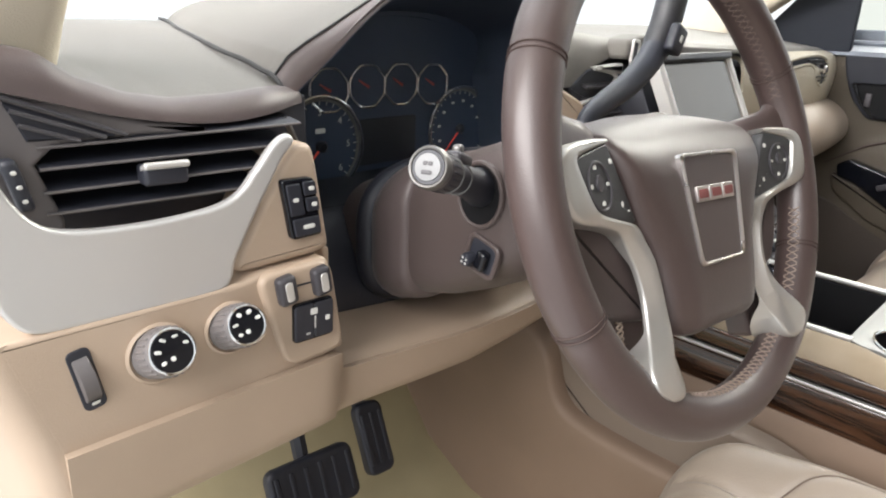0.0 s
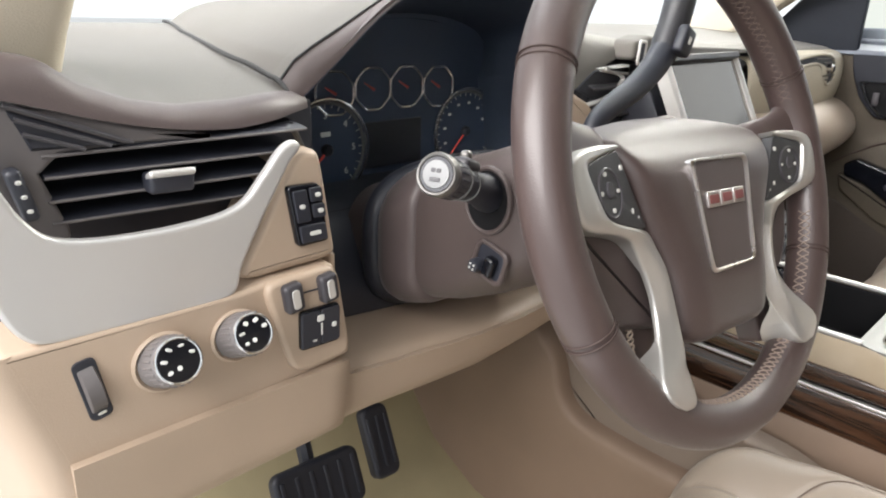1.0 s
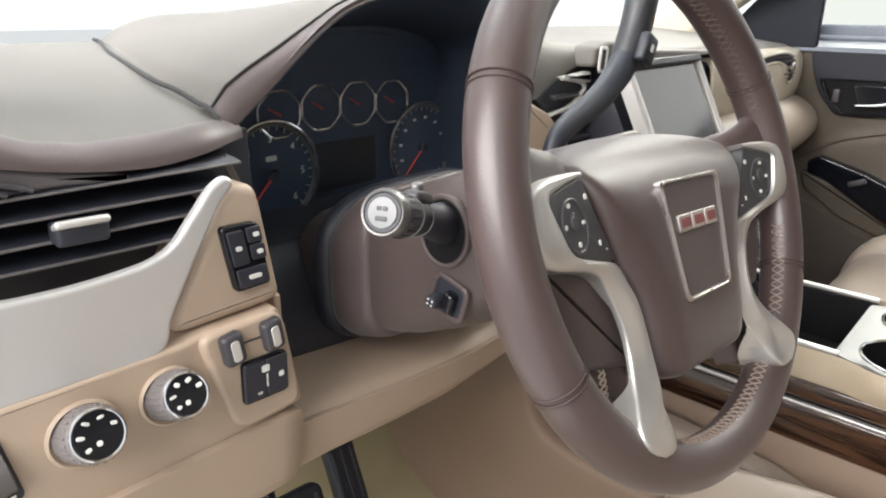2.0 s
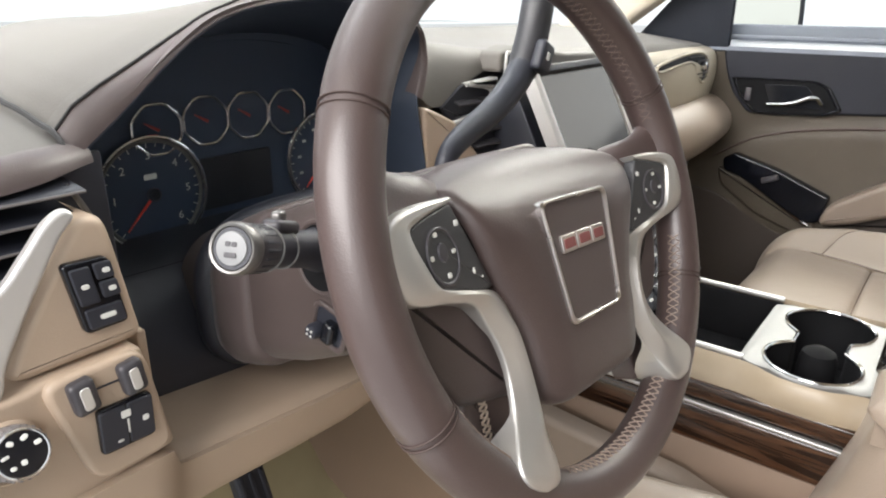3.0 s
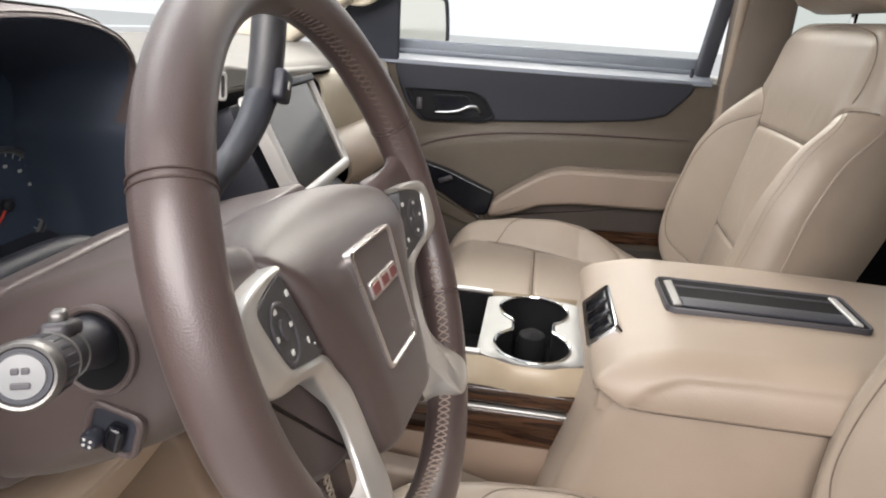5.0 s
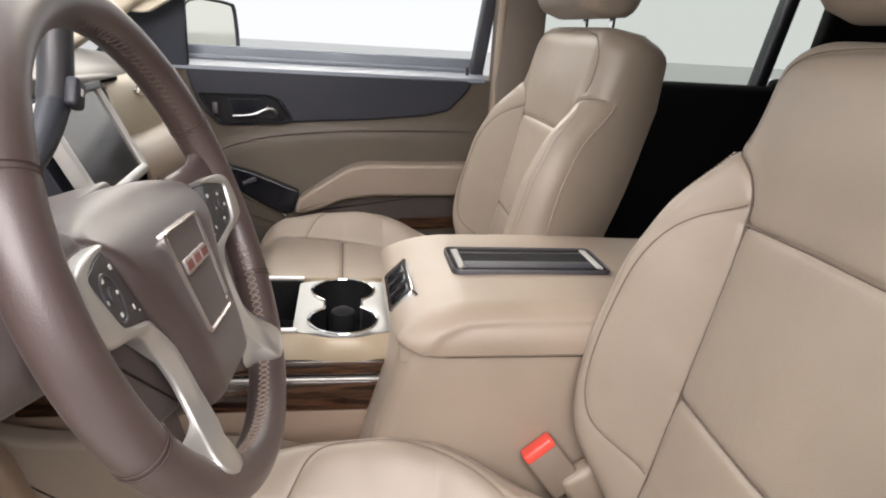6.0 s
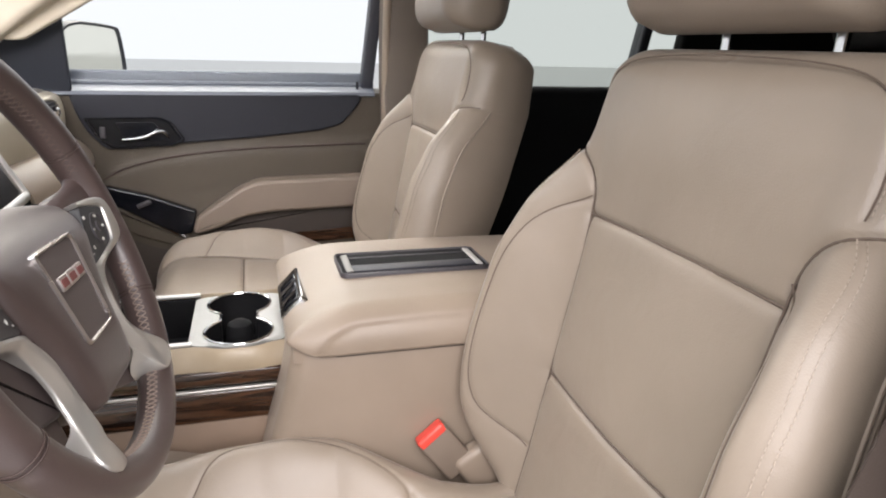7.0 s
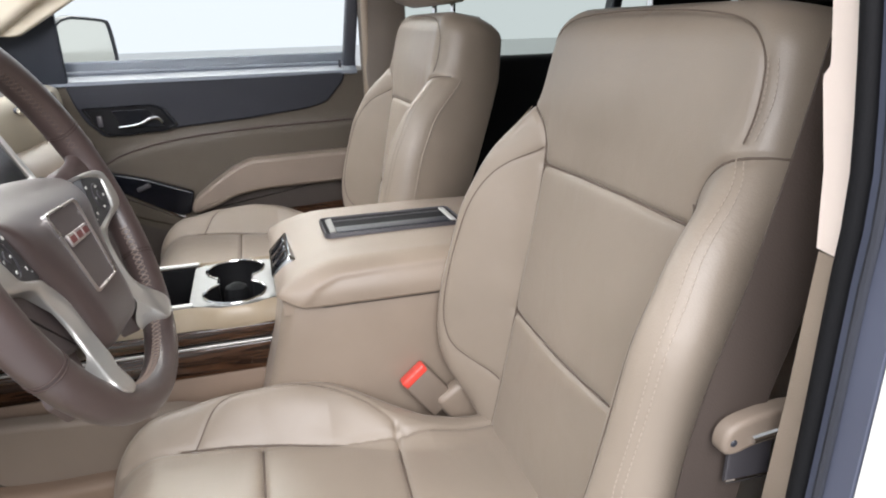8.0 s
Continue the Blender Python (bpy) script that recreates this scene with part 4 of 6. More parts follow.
# silver spoke: outer edge (u, v), inner edge (u, v), height of the face, from the top of the key bezel down the arm to its tip
SPOKE_LINE = V([
    (-0.1120, 0.0300, -0.1135, 0.0262, 0.0062), (-0.1334, 0.0303, -0.1330, 0.0228, 0.0088), (-0.1570, 0.0278, -0.1495, 0.0190, 0.0118),
    (-0.1695, 0.0216, -0.1540, 0.0162, 0.0132), (-0.1728, 0.0100, -0.1520, 0.0080, 0.0136), (-0.1725, -0.0040, -0.1465, -0.0055, 0.0136),
    (-0.1700, -0.0150, -0.1410, -0.0150, 0.0128), (-0.1600, -0.0213, -0.1330, -0.0182, 0.0110), (-0.1310, -0.0262, -0.1150, -0.0222, 0.0072),
    (-0.1150, -0.0305, -0.0960, -0.0264, 0.0050), (-0.1070, -0.0350, -0.0850, -0.0295, 0.0030), (-0.1010, -0.0455, -0.0755, -0.0405, 0.0014),
    (-0.0950, -0.0575, -0.0697, -0.0570, 0.0010), (-0.0915, -0.0720, -0.0682, -0.0760, 0.0014), (-0.0922, -0.0850, -0.0680, -0.0930, 0.0024),
    (-0.0968, -0.0980, -0.0700, -0.1070, 0.0052), (-0.1040, -0.1090, -0.0745, -0.1210, 0.0092), (-0.1135, -0.1205, -0.0785, -0.1350, 0.0146),
    (-0.1180, -0.1290, -0.0825, -0.1455, 0.0182), (-0.1140, -0.1365, -0.0895, -0.1475, 0.0186), (-0.1070, -0.1420, -0.0980, -0.1465, 0.0184)])


def rim_point(deg, phi, r):
    """A point on the rim: deg round the wheel, phi round the grip (0 outwards, 90 to the driver)."""
    a, p = radians(deg), radians(phi)
    k = RIM + r * math.cos(p)
    return V(WHEEL @ Vector((k * math.cos(a), k * math.sin(a), r * math.sin(p))))


def mirrored(rings, s):
    """Rings of wheel coordinates of the left side, flipped for s = 1, in the world."""
    q = np.asarray(rings, float).copy()
    q[..., 0] *= -s
    mm = np.array(WHEEL)
    return q @ mm[:3, :3].T + mm[:3, 3]


def hub_pad(w):
    half = [(0.0, 0.0540), (0.030, 0.0532), (0.060, 0.0505), (0.090, 0.0450), (0.106, 0.0385), (0.1065, 0.030), (0.1030, 0.022), (0.0945, -0.001), (0.0845, -0.028), (0.0710, -0.055), (0.0668, -0.082), (0.0640, -0.102), (0.057, -0.1125), (0.042, -0.1165), (0.020, -0.1165)]
    pad = [(x, y) for x, y in half] + [(0.0, -0.1160)] + [(-x, y) for x, y in half[:0:-1]]
    oo = smooth(pad, 3)
    if np.sum(oo[:, 0] * np.roll(oo[:, 1], -1) - oo[:, 1] * np.roll(oo[:, 0], -1)) < 0:
        oo = oo[::-1]
    cen = V([0, -0.030])

    def face(o, drop):
        """Heights of the pad: it rolls back towards the dash at the top, and falls away beside two long soft ridges."""
        u, v = o[:, 0], o[:, 1]
        h = 0.0126 - 12.5 * np.clip(v + 0.004, 0, 1) ** 2
        edge = np.interp(v, [-0.1, -0.055, -0.028, 0.03], [0.036, 0.042, 0.054, 0.072])
        k = np.clip((np.abs(u) - edge) / 0.036, 0, 1)
        h = h - 0.0075 * k * k * (3 - 2 * k) * np.clip((0.022 - v) / 0.05, 0, 1) - 0.004 * np.clip((-v - 0.075) / 0.04, 0, 1) ** 2
        return np.column_stack([o, np.maximum(h - drop, -0.052)])

    rolled = [np.column_stack([oo * 0.96, np.full(len(oo), -0.056)]), face(oo, 0.028)]
    for k in (0, 15, 30, 45, 60, 75, 90):
        k = radians(k)
        rolled.append(face(inset(oo, 0.010 * (1 - math.cos(k))), 0.0110 * (1 - math.sin(k))))
    base = inset(oo, 0.010)
    for k in (0.96, 0.90, 0.83, 0.76, 0.68, 0.6, 0.5, 0.4, 0.3, 0.2, 0.1, 0.03):
        rolled.append(face(cen + (base - cen) * k, 0.0))
    pad_ob = part("airbag_pad", Geo().loft(mirrored(rolled, -1)), HUB_SKIN, w, sharp=75)
    gap = face(inset(oo, -0.0014), 0.0105)
    for side in (-1, 1):
        run = gap[(gap[:, 0] * side > 0.05) & (gap[:, 1] < 0.043) & (gap[:, 1] > -0.11)]
        run = run[np.argsort(run[:, 1])]
        part("pad_gap", Geo().tube(mirrored(run, -1), 0.0019, 6), DEEP, pad_ob, "dark gap beside the pad")
    # badge frame with plain coloured bars
    bo = soft([(0.0425, 0.0145), (-0.0425, 0.0145), (-0.0330, -0.0680), (0.0330, -0.0680)], 0.007, 6)
    bm = WHEEL @ pose(0, 0, 0.0118)
    inner = V([0, -0.026]) + (bo - V([0, -0.026])) * V([0.90, 0.93])
    part("badge_frame", Geo().rimmed(bo, inner, bm, 0.0032, 0.0012, back=0.004), BADGE, pad_ob, "bright badge frame")
    part("badge_field", Geo().slab(inner, bm, 0.0014, 0.0005, back=0.004), BROWN_PLASTIC, pad_ob)
    for x, wd in ((-0.0185, 0.0175), (0.0005, 0.0180), (0.0190, 0.0165)):
        e = part("emblem_block", Geo().slab(soft([(-wd / 2, -0.0058), (wd / 2, -0.0058), (wd / 2, 0.0058), (-wd / 2, 0.0058)], 0.0016), bm @ pose(x, -0.0160, 0.0012), 0.0022, 0.0008), BADGE, pad_ob, "chrome emblem block")
        part("emblem_inlay", Geo().slab(rounded(wd * 0.74, 0.0066, 0.0012), bm @ pose(x, -0.0160, 0.0030), 0.0009, 0.0004), EMBLEM, e, "red emblem inlay")
    part("relief_mark", Geo().slab(rounded(0.022, 0.004, 0.001), WHEEL @ pose(0.004, -0.084, 0.0110), 0.0010, 0.0004), HUB_SKIN, pad_ob)


def steering_wheel():
    w = root("steering_wheel", tuple(HUB), "brown leather steering wheel with satin silver spokes", "steering wheel")
    seams = (153.5, 206.5, 26.5, 333.5)
    rings = []
    for deg in np.linspace(0, 360, 160, endpoint=False):
        fat = 1 + 0.05 * math.exp(-(((deg - 150) / 18) ** 2)) + 0.05 * math.exp(-(((deg - 30) / 18) ** 2))
        dip = 1 - 0.05 * sum(math.exp(-(((deg - s) / 0.9) ** 2)) for s in seams)
        rings.append([rim_point(deg, phi, GRIP * fat * dip) for phi in np.linspace(0, 360, 24, endpoint=False)])
    rim = part("rim", Geo().loft(rings, loop=True), BROWN, w, sharp=80)
    for s in seams:
        for ds in (-0.6, 0.6):
            fat = 1.046 if s in (153.5, 26.5) else 1.008
            part("grip_seam", Geo().tube([rim_point(s + ds, phi, GRIP * fat) for phi in np.linspace(0, 360, 28, endpoint=False)], 0.0006, 6, loop=True), WHEEL_SEAM, rim, "fine sewn seam round the grip")
    # crossed stitches on the inner side of the grip
    for a0, a1 in ((20, 88), (317, 345), (248, 308), (206, 238)):
        g = Geo()
        n = int((a1 - a0) / 2.2)
        for k in range(n):
            deg = a0 + (a1 - a0) * k / n
            for lo, hi in ((152, 182), (182, 152)):
                g.tube([rim_point(deg, lo, GRIP * 1.02), rim_point(deg + 1.0, (lo + hi) / 2, GRIP * 1.04), rim_point(deg + 2.0, hi, GRIP * 1.02)], 0.00052, 5)
        tagged(part("stitching", g, DULL_THREAD if a0 == 20 else WHEEL_THREAD, rim, "taupe crossed stitching"), kind="stuff")
    hub_pad(w)
    line = smooth(SPOKE_LINE, 2, False)
    seg = np.r_[0, np.cumsum(np.linalg.norm(np.diff(line[:, :2], axis=0), axis=1))]
    line = np.stack([np.interp(np.linspace(0, seg[-1], 90), seg, line[:, k]) for k in range(5)], 1)
    for s in (-1, 1):
        # silver bezel and arm: a strip with a crest, rounded edges and deep side walls
        rings = []
        for ou, ov, iu, iv, h in line:
            arm = np.interp(ov, [-0.140, -0.122, -0.105, -0.055, -0.035, -0.02], [0, 0.0, 1, 1, 0.3, 0])
            crest, deep = 0.0050 * arm, 0.014 - 0.010 * arm + np.interp(ov, [-0.13, -0.115, -0.10], [0.019, 0.012, 0])
            o, i = V([ou, ov]), V([iu, iv])
            wd = np.linalg.norm(i - o) + 1e-9
            e1, e2 = min(0.0012 / wd, 0.3), min(0.0030 / wd, 0.4)
            prof = [(0, -deep), (0, -0.0030), (e1 * 0.3, -0.0010), (e1, 0), (e2, 0.0006), (0.32, 0.0006 + crest * 0.55), (0.56, 0.0006 + crest), (0.66, 0.0006 + crest * 0.93), (1 - e2, -0.0012 * arm), (1 - e1, -0.0008 - 0.0014 * arm), (1, -0.0030), (1, -deep)]
            rings.append([(*(o + (i - o) * k), h + dh) for k, dh in prof])
        spoke = part("spoke", Geo().loft(mirrored(rings, s)), SPOKE, w, "satin silver spoke", sharp=35)
        # key pod, leaning with the bezel
        m = WHEEL @ Matrix(((1, 0, 0, 0), (0, 1, 0, 0), (0.13 * s, 0, 1, 0.0030 - 0.13 * 0.088), (0, 0, 0, 1)))
        pod = [(-0.1545, 0.0165), (-0.1490, 0.0192), (-0.1330, 0.0230), (-0.1135, 0.0265), (-0.1055, 0.0100), (-0.0880, -0.0265), (-0.0960, -0.0268), (-0.1150, -0.0226), (-0.1330, -0.0185), (-0.1410, -0.0155), (-0.1468, -0.0055)]
        po = soft([(-s * x, y) for x, y in pod], 0.003, 3)
        pd = part("button_pod", Geo().slab(po, m @ pose(0, 0, -0.010), 0.0094, 0.0012), POD, spoke, "dark button pod")
        big = [(-s * (-0.1300 + 0.0150 * math.cos(a)), -0.0005 + 0.0170 * math.sin(a) - 0.10 * 0.0150 * math.cos(a)) for a in np.linspace(0, 2 * math.pi, 12, endpoint=False)]
        part("rocker_key", Geo().rimmed(smooth(big, 2), V([s * 0.1300, -0.0005]) + (smooth(big, 2) - V([s * 0.1300, -0.0005])) * 0.86, m @ pose(0, 0, -0.0008), 0.0014, 0.0006), CHARCOAL, pd, "raised ring of the rocker key")
        mid = [(-s * (-0.1305 + 0.0042 * math.cos(a)), 0.0018 + 0.0056 * math.sin(a)) for a in np.linspace(0, 2 * math.pi, 10, endpoint=False)]
        part("centre_key", Geo().slab(smooth(mid, 2), m @ pose(0, 0, -0.0008), 0.0016, 0.0007), CHARCOAL, pd)
        for x, y, wd, hh in ((-0.1336, 0.0119, 0.0042, 0.0034), (-0.1123, 0.0150, 0.0040, 0.0042), (-0.1400, 0.0001, 0.0034, 0.0034), (-0.1196, 0.0008, 0.0040, 0.0030), (-0.1280, -0.0112, 0.0038, 0.0036), (-0.1045, -0.0136, 0.0024, 0.0046), (-0.0974, -0.0185, 0.0018, 0.0018)):
            strip(m @ pose(-s * x, y, -0.0006), wd * 0.9, hh * 0.8, 0.0006, KEY_INK, pd, "symbol", 0.0008)
        # leather webs above and trim below the spoke
        rise = 0.0030 if s < 0 else -0.0015
        rings = []
        for u in np.linspace(0.084, 0.172, 24):
            vt = np.interp(u, [0.084, 0.104, 0.112, 0.122, 0.132, 0.140, 0.147, 0.152, 0.156, 0.159, 0.163, 0.172], [0.0360, 0.0410, 0.0435, 0.0450, 0.0460, 0.0470, 0.0495, 0.0520, 0.0555, 0.0600, 0.0660, 0.0720]) + rise
            wf = np.interp(u, [0.084, 0.104, 0.118, 0.15, 0.172], [-0.0150, -0.0092, -0.0035, 0.0012, 0.0060])
            d = wf - np.interp(u, [0.084, 0.12, 0.15, 0.172], [-0.038, -0.030, -0.014, -0.006])
            sec = [(0.016, wf - d), (0.016, wf), (0.026, wf + 0.0006), (vt - 0.014, wf), (vt - 0.007, wf - 0.07 * d), (vt - 0.0025, wf - 0.22 * d), (vt, wf - 0.45 * d), (vt - 0.0006, wf - 0.70 * d), (vt - 0.004, wf - d)]
            rings.append([(-u, v, w3) for v, w3 in sec])
        part("upper_spoke_cover", Geo().loft(mirrored(rings, s)), BROWN, w, sharp=75)
        lo = [(-0.156, -0.012), (-0.112, -0.022), (-0.086, -0.038), (-0.076, -0.060), (-0.074, -0.098), (-0.104, -0.092), (-0.128, -0.086), (-0.142, -0.066), (-0.152, -0.036)]
        part("lower_spoke_cover", Geo().slab(soft([(-s * x, y) for x, y in lo], 0.006), WHEEL @ pose(0, 0, -0.022), 0.014, 0.005), BROWN_PLASTIC, w)
        wrap = [(-0.116, -0.0795), (-0.072, -0.0925), (-0.080, -0.146), (-0.112, -0.142), (-0.128, -0.118)]
        wr = part("leather_wrap", Geo().slab(soft([(-s * x, y) for x, y in wrap], 0.005), WHEEL @ pose(0, 0, -0.034), 0.020, 0.004), BROWN, w)
        g = Geo()
        for k in range(14):
            y = -0.0835 - 0.0042 * k
            x = -0.1025 - 0.07 * (-0.0835 - y)
            for d0, d1 in ((-0.0034, 0.0034), (0.0034, -0.0034)):
                g.tube([WHEEL @ Vector((-s * (x + d0), y, -0.0136)), WHEEL @ Vector((-s * x, y - 0.0018, -0.0126)), WHEEL @ Vector((-s * (x + d1), y - 0.0036, -0.0136))], 0.0008, 5)
        tagged(part("stitching", g, THREAD, wr, "cream crossed stitching"), kind="stuff")
    return w


steering_wheel()


def column():
    c = root("steering_column", (-0.38, 0.15, 0.62), "brown plastic steering column shroud", "steering column")
    rings = []
    for y, zt, zb, hw in ((0.098, 0.770, 0.690, 0.082), (0.100, 0.7765, 0.674, 0.096), (0.104, 0.777, 0.664, 0.102), (0.13, 0.768, 0.648, 0.106), (0.16, 0.758, 0.632, 0.1075), (0.20, 0.742, 0.614, 0.108), (0.24, 0.726, 0.602, 0.1075), (0.30, 0.700, 0.585, 0.104), (0.34, 0.69, 0.58, 0.10)):
        rings.append(lift(rounded(2 * hw, zt - zb, 0.040, 8), 0, BACK(-0.370, y, (zt + zb) / 2)))
    part("shroud", Geo().loft(rings), BROWN_PLASTIC, c, sharp=70)
    # hub cover between the shroud and the wheel, behind a dark gap
    rings = [lift(rounded(2 * hw, zt - zb, 0.036, 8), 0, BACK(-0.366, y, (zt + zb) / 2)) for y, zt, zb, hw in ((0.076, 0.758, 0.700, 0.066), (0.080, 0.766, 0.684, 0.084), (0.086, 0.770, 0.672, 0.094), (0.0945, 0.772, 0.668, 0.097))]
    part("hub_cover", Geo().loft(rings), BROWN_PLASTIC, c, sharp=70)
    part("hub_gap", Geo().loft([lift(rounded(2 * 0.093, 0.100, 0.036, 8), 0, BACK(-0.368, y, 0.722)) for y in (0.094, 0.106)]), BLACK, c, "dark gap round the hub cover")
    # raised collar at the dash end, with a soft boot below it
    rings = []
    for y, grow in ((0.230, 0.0), (0.2325, 0.0035), (0.238, 0.0050), (0.252, 0.0058), (0.268, 0.0054), (0.278, 0.0030), (0.282, -0.003)):
        zt, zb = np.interp(y, [0.20, 0.24, 0.30], [0.742, 0.726, 0.700]), np.interp(y, [0.20, 0.24, 0.30], [0.614, 0.602, 0.585])
        rings.append(lift(rounded(2 * (0.1075 + grow), zt - zb + 2 * grow, 0.042, 8), 0, BACK(-0.370, y, (zt + zb) / 2)))
    part("collar", Geo().loft(rings), BROW, c, "taupe collar of the shroud", sharp=60)
    a = np.linspace(0, 2 * np.pi, 48, endpoint=False)
    part("boot", Geo().tube(np.stack([-0.37 + 0.104 * np.sign(np.cos(a)) * np.abs(np.cos(a)) ** 0.6, 0 * a + 0.292, 0.646 + 0.062 * np.sign(np.sin(a)) * np.abs(np.sin(a)) ** 0.6], 1), 0.012, 10, loop=True), BLACK, c, "soft dark boot round the column")
    t = root("tilt_switch", (-0.478, 0.14, 0.67), "black tilt switch in a square bezel on the column", "switch")
    m = SIDE(-0.4768, 0.1445, 0.6735) @ pose(0, 0, 0, 0, 0, -16)
    o = rounded(0.033, 0.031, 0.007, 5)
    part("bezel", Geo().rimmed(o, rounded(0.0255, 0.0235, 0.005, 5), m, 0.0032, 0.0012, back=0.002), BROWN_PLASTIC, t)
    part("well", Geo().slab(rounded(0.027, 0.025, 0.005), m, 0.0012, 0.0005), BLACK, t)
    part("toggle", Geo().box((0.010, 0.017, 0.009), m @ pose(0.0035, -0.001, 0.0045), 0.003), BLACK_GLOSS, t)
    knob = part("joystick", Geo().lathe([(0, 0), (0.0055, 0), (0.0058, 0.006), (0.0045, 0.0085), (0, 0.009)], m @ pose(-0.0085, -0.0065, 0.002), 20), BLACK, t)
    for j in range(4):
        strip(m @ pose(-0.0085, -0.0065, 0.0108) @ pose(0, 0, 0, 0, 0, 45 + 90 * j) @ pose(0.0026, 0, 0), 0.0020, 0.0018, 0.0005, LIGHT_INK, knob, "symbol")
    # turn signal stalk
    s = root("turn_signal_stalk", (-0.47, 0.165, 0.72), "black multifunction stalk with silver end cap", "stalk")
    a0, a1 = Vector((-0.462, 0.157, 0.7215)), Vector((-0.566, 0.115, 0.7612))
    m = look(tuple(a1), tuple(a0))
    ln = (a1 - a0).length
    so = SIDE(-0.4772, 0.1500, 0.7215) @ pose(0, 0, 0, 0, 0, -14)
    a = np.linspace(0, 2 * np.pi, 36, endpoint=False)
    ov = np.stack([0.0205 * np.cos(a), 0.0240 * np.sin(a)], 1)
    part("socket", Geo().slab(ov, so, 0.0016, 0.0006), DEEP, s, "dark oval socket in the shroud")
    part("socket_lip", Geo().tube(lift(ov * 1.05, 0.0005, so), 0.0022, 8, loop=True), BROWN_PLASTIC, s)
    part("arm", Geo().lathe([(0, 0), (0.0150, 0.0), (0.0150, 0.020), (0.0118, 0.036), (0.0108, ln - 0.034), (0.0122, ln - 0.030), (0, ln - 0.030)], m @ pose(0, 0, -ln), 28), BLACK, s)
    part("rotary_sleeve", Geo().lathe([(0, 0), (0.0124, 0), (0.0132, 0.004), (0.0132, 0.018), (0.0126, 0.021), (0, 0.021)], m @ pose(0, 0, -0.030), 28), CHARCOAL, s)
    for j in range(18):
        b = 2 * math.pi * j / 18
        part("sleeve_rib", Geo().box((0.0011, 0.0020, 0.013), m @ pose(0.0130 * math.cos(b), 0.0130 * math.sin(b), -0.0195, 0, 0, math.degrees(b)), 0.0004, 1), BLACK, s)
    a = np.linspace(0, 2 * np.pi, 32, endpoint=False)
    for z, r in ((-0.031, 0.0124), (-0.050, 0.0112)):
        part("band", Geo().tube(lift(np.stack([r * np.cos(a), r * np.sin(a)], 1), z, m), 0.0008, 6, loop=True), CAP_GREY, s, "thin silver band")
    cap = part("end_cap", Geo().lathe([(0, 0), (0.0132, 0), (0.0140, 0.003), (0.0140, 0.0075), (0.0128, 0.0098), (0.0116, 0.0094), (0.0110, 0.0080), (0, 0.0080)], m @ pose(0, 0, -0.009), 36), CAP_GREY, s, "grey end cap")
    part("cap_well", Geo().lathe([(0, 0), (0.0110, 0), (0.0108, 0.0006), (0, 0.0006)], m @ pose(0, 0, -0.0008), 28), BLACK, cap)
    part("cap_face", Geo().lathe([(0, 0), (0.0090, 0), (0.0086, 0.0012), (0, 0.0018)], m @ pose(0, 0, -0.0004), 28), PALE_GREY, cap, "pale printed cap face")
    for x, y, wd in ((-0.0018, 0.0022, 0.0030), (0.0018, 0.0022, 0.0030), (0.0, -0.0034, 0.0070)):
        strip(m @ pose(x, y, 0.0012), wd, 0.0026, 0.0004, CHARCOAL, cap, "symbol", 0.0006)
    # wiper slider on the upper side, printed marks along the arm
    tab = part("wiper_slider", Geo().box((0.012, 0.008, 0.026), m @ pose(0.001, 0.0128, -0.046), 0.003), CHARCOAL, s)
    part("slider_knob", Geo().box((0.007, 0.007, 0.009), m @ pose(0.001, 0.0185, -0.042, 14), 0.0025), CAP_GREY, tab, "grey slider knob")
    for b, z, wd, hh in ((-0.35, -0.040, 0.007, 0.005), (0.25, -0.056, 0.005, 0.003), (-0.5, -0.058, 0.006, 0.003), (0.6, -0.066, 0.004, 0.003), (-0.1, -0.070, 0.005, 0.003)):
        strip(m @ pose(-0.0116 * math.cos(b), 0.0116 * math.sin(b), z, 0, -90, 0) @ pose(0, 0, 0, math.degrees(-b), 0, 0), wd, hh, 0.0006, PALE_GREY, s, "symbol")
    # shift lever
    h = root("shift_lever", (-0.30, 0.16, 0.74), "dark column shift lever with leather grip", "shift lever")
    path = smooth([(-0.33, 0.165, 0.745), (-0.318, 0.168, 0.765), (-0.29, 0.17, 0.776), (-0.25, 0.172, 0.788), (-0.213, 0.175, 0.806), (-0.192, 0.176, 0.825)], 3, False)
    part("arm", Geo().tube(path, np.linspace(0.0085, 0.0140, len(path)), 16), BLACK, h)
    path = smooth([(-0.196, 0.176, 0.818), (-0.180, 0.177, 0.845), (-0.170, 0.178, 0.875), (-0.163, 0.178, 0.915), (-0.161, 0.178, 0.945), (-0.160, 0.178, 0.955)], 3, False)
    part("grip", Geo().tube(path, [0.0138] + [0.0156] * (len(path) - 4) + [0.0145, 0.011, 0.005], 20), LEVER_GRIP, h, "dark grey leather grip")
    b = part("button_plate", Geo().box((0.022, 0.012, 0.028), pose(-0.190, 0.158, 0.833, 0, 25, 0), 0.004), BLACK, h)
    strip(BACK(-0.191, 0.1515, 0.834) @ pose(0, 0, 0, 0, 0, -25), 0.005, 0.007, 0.0006, LIGHT_INK, b, "symbol")


column()


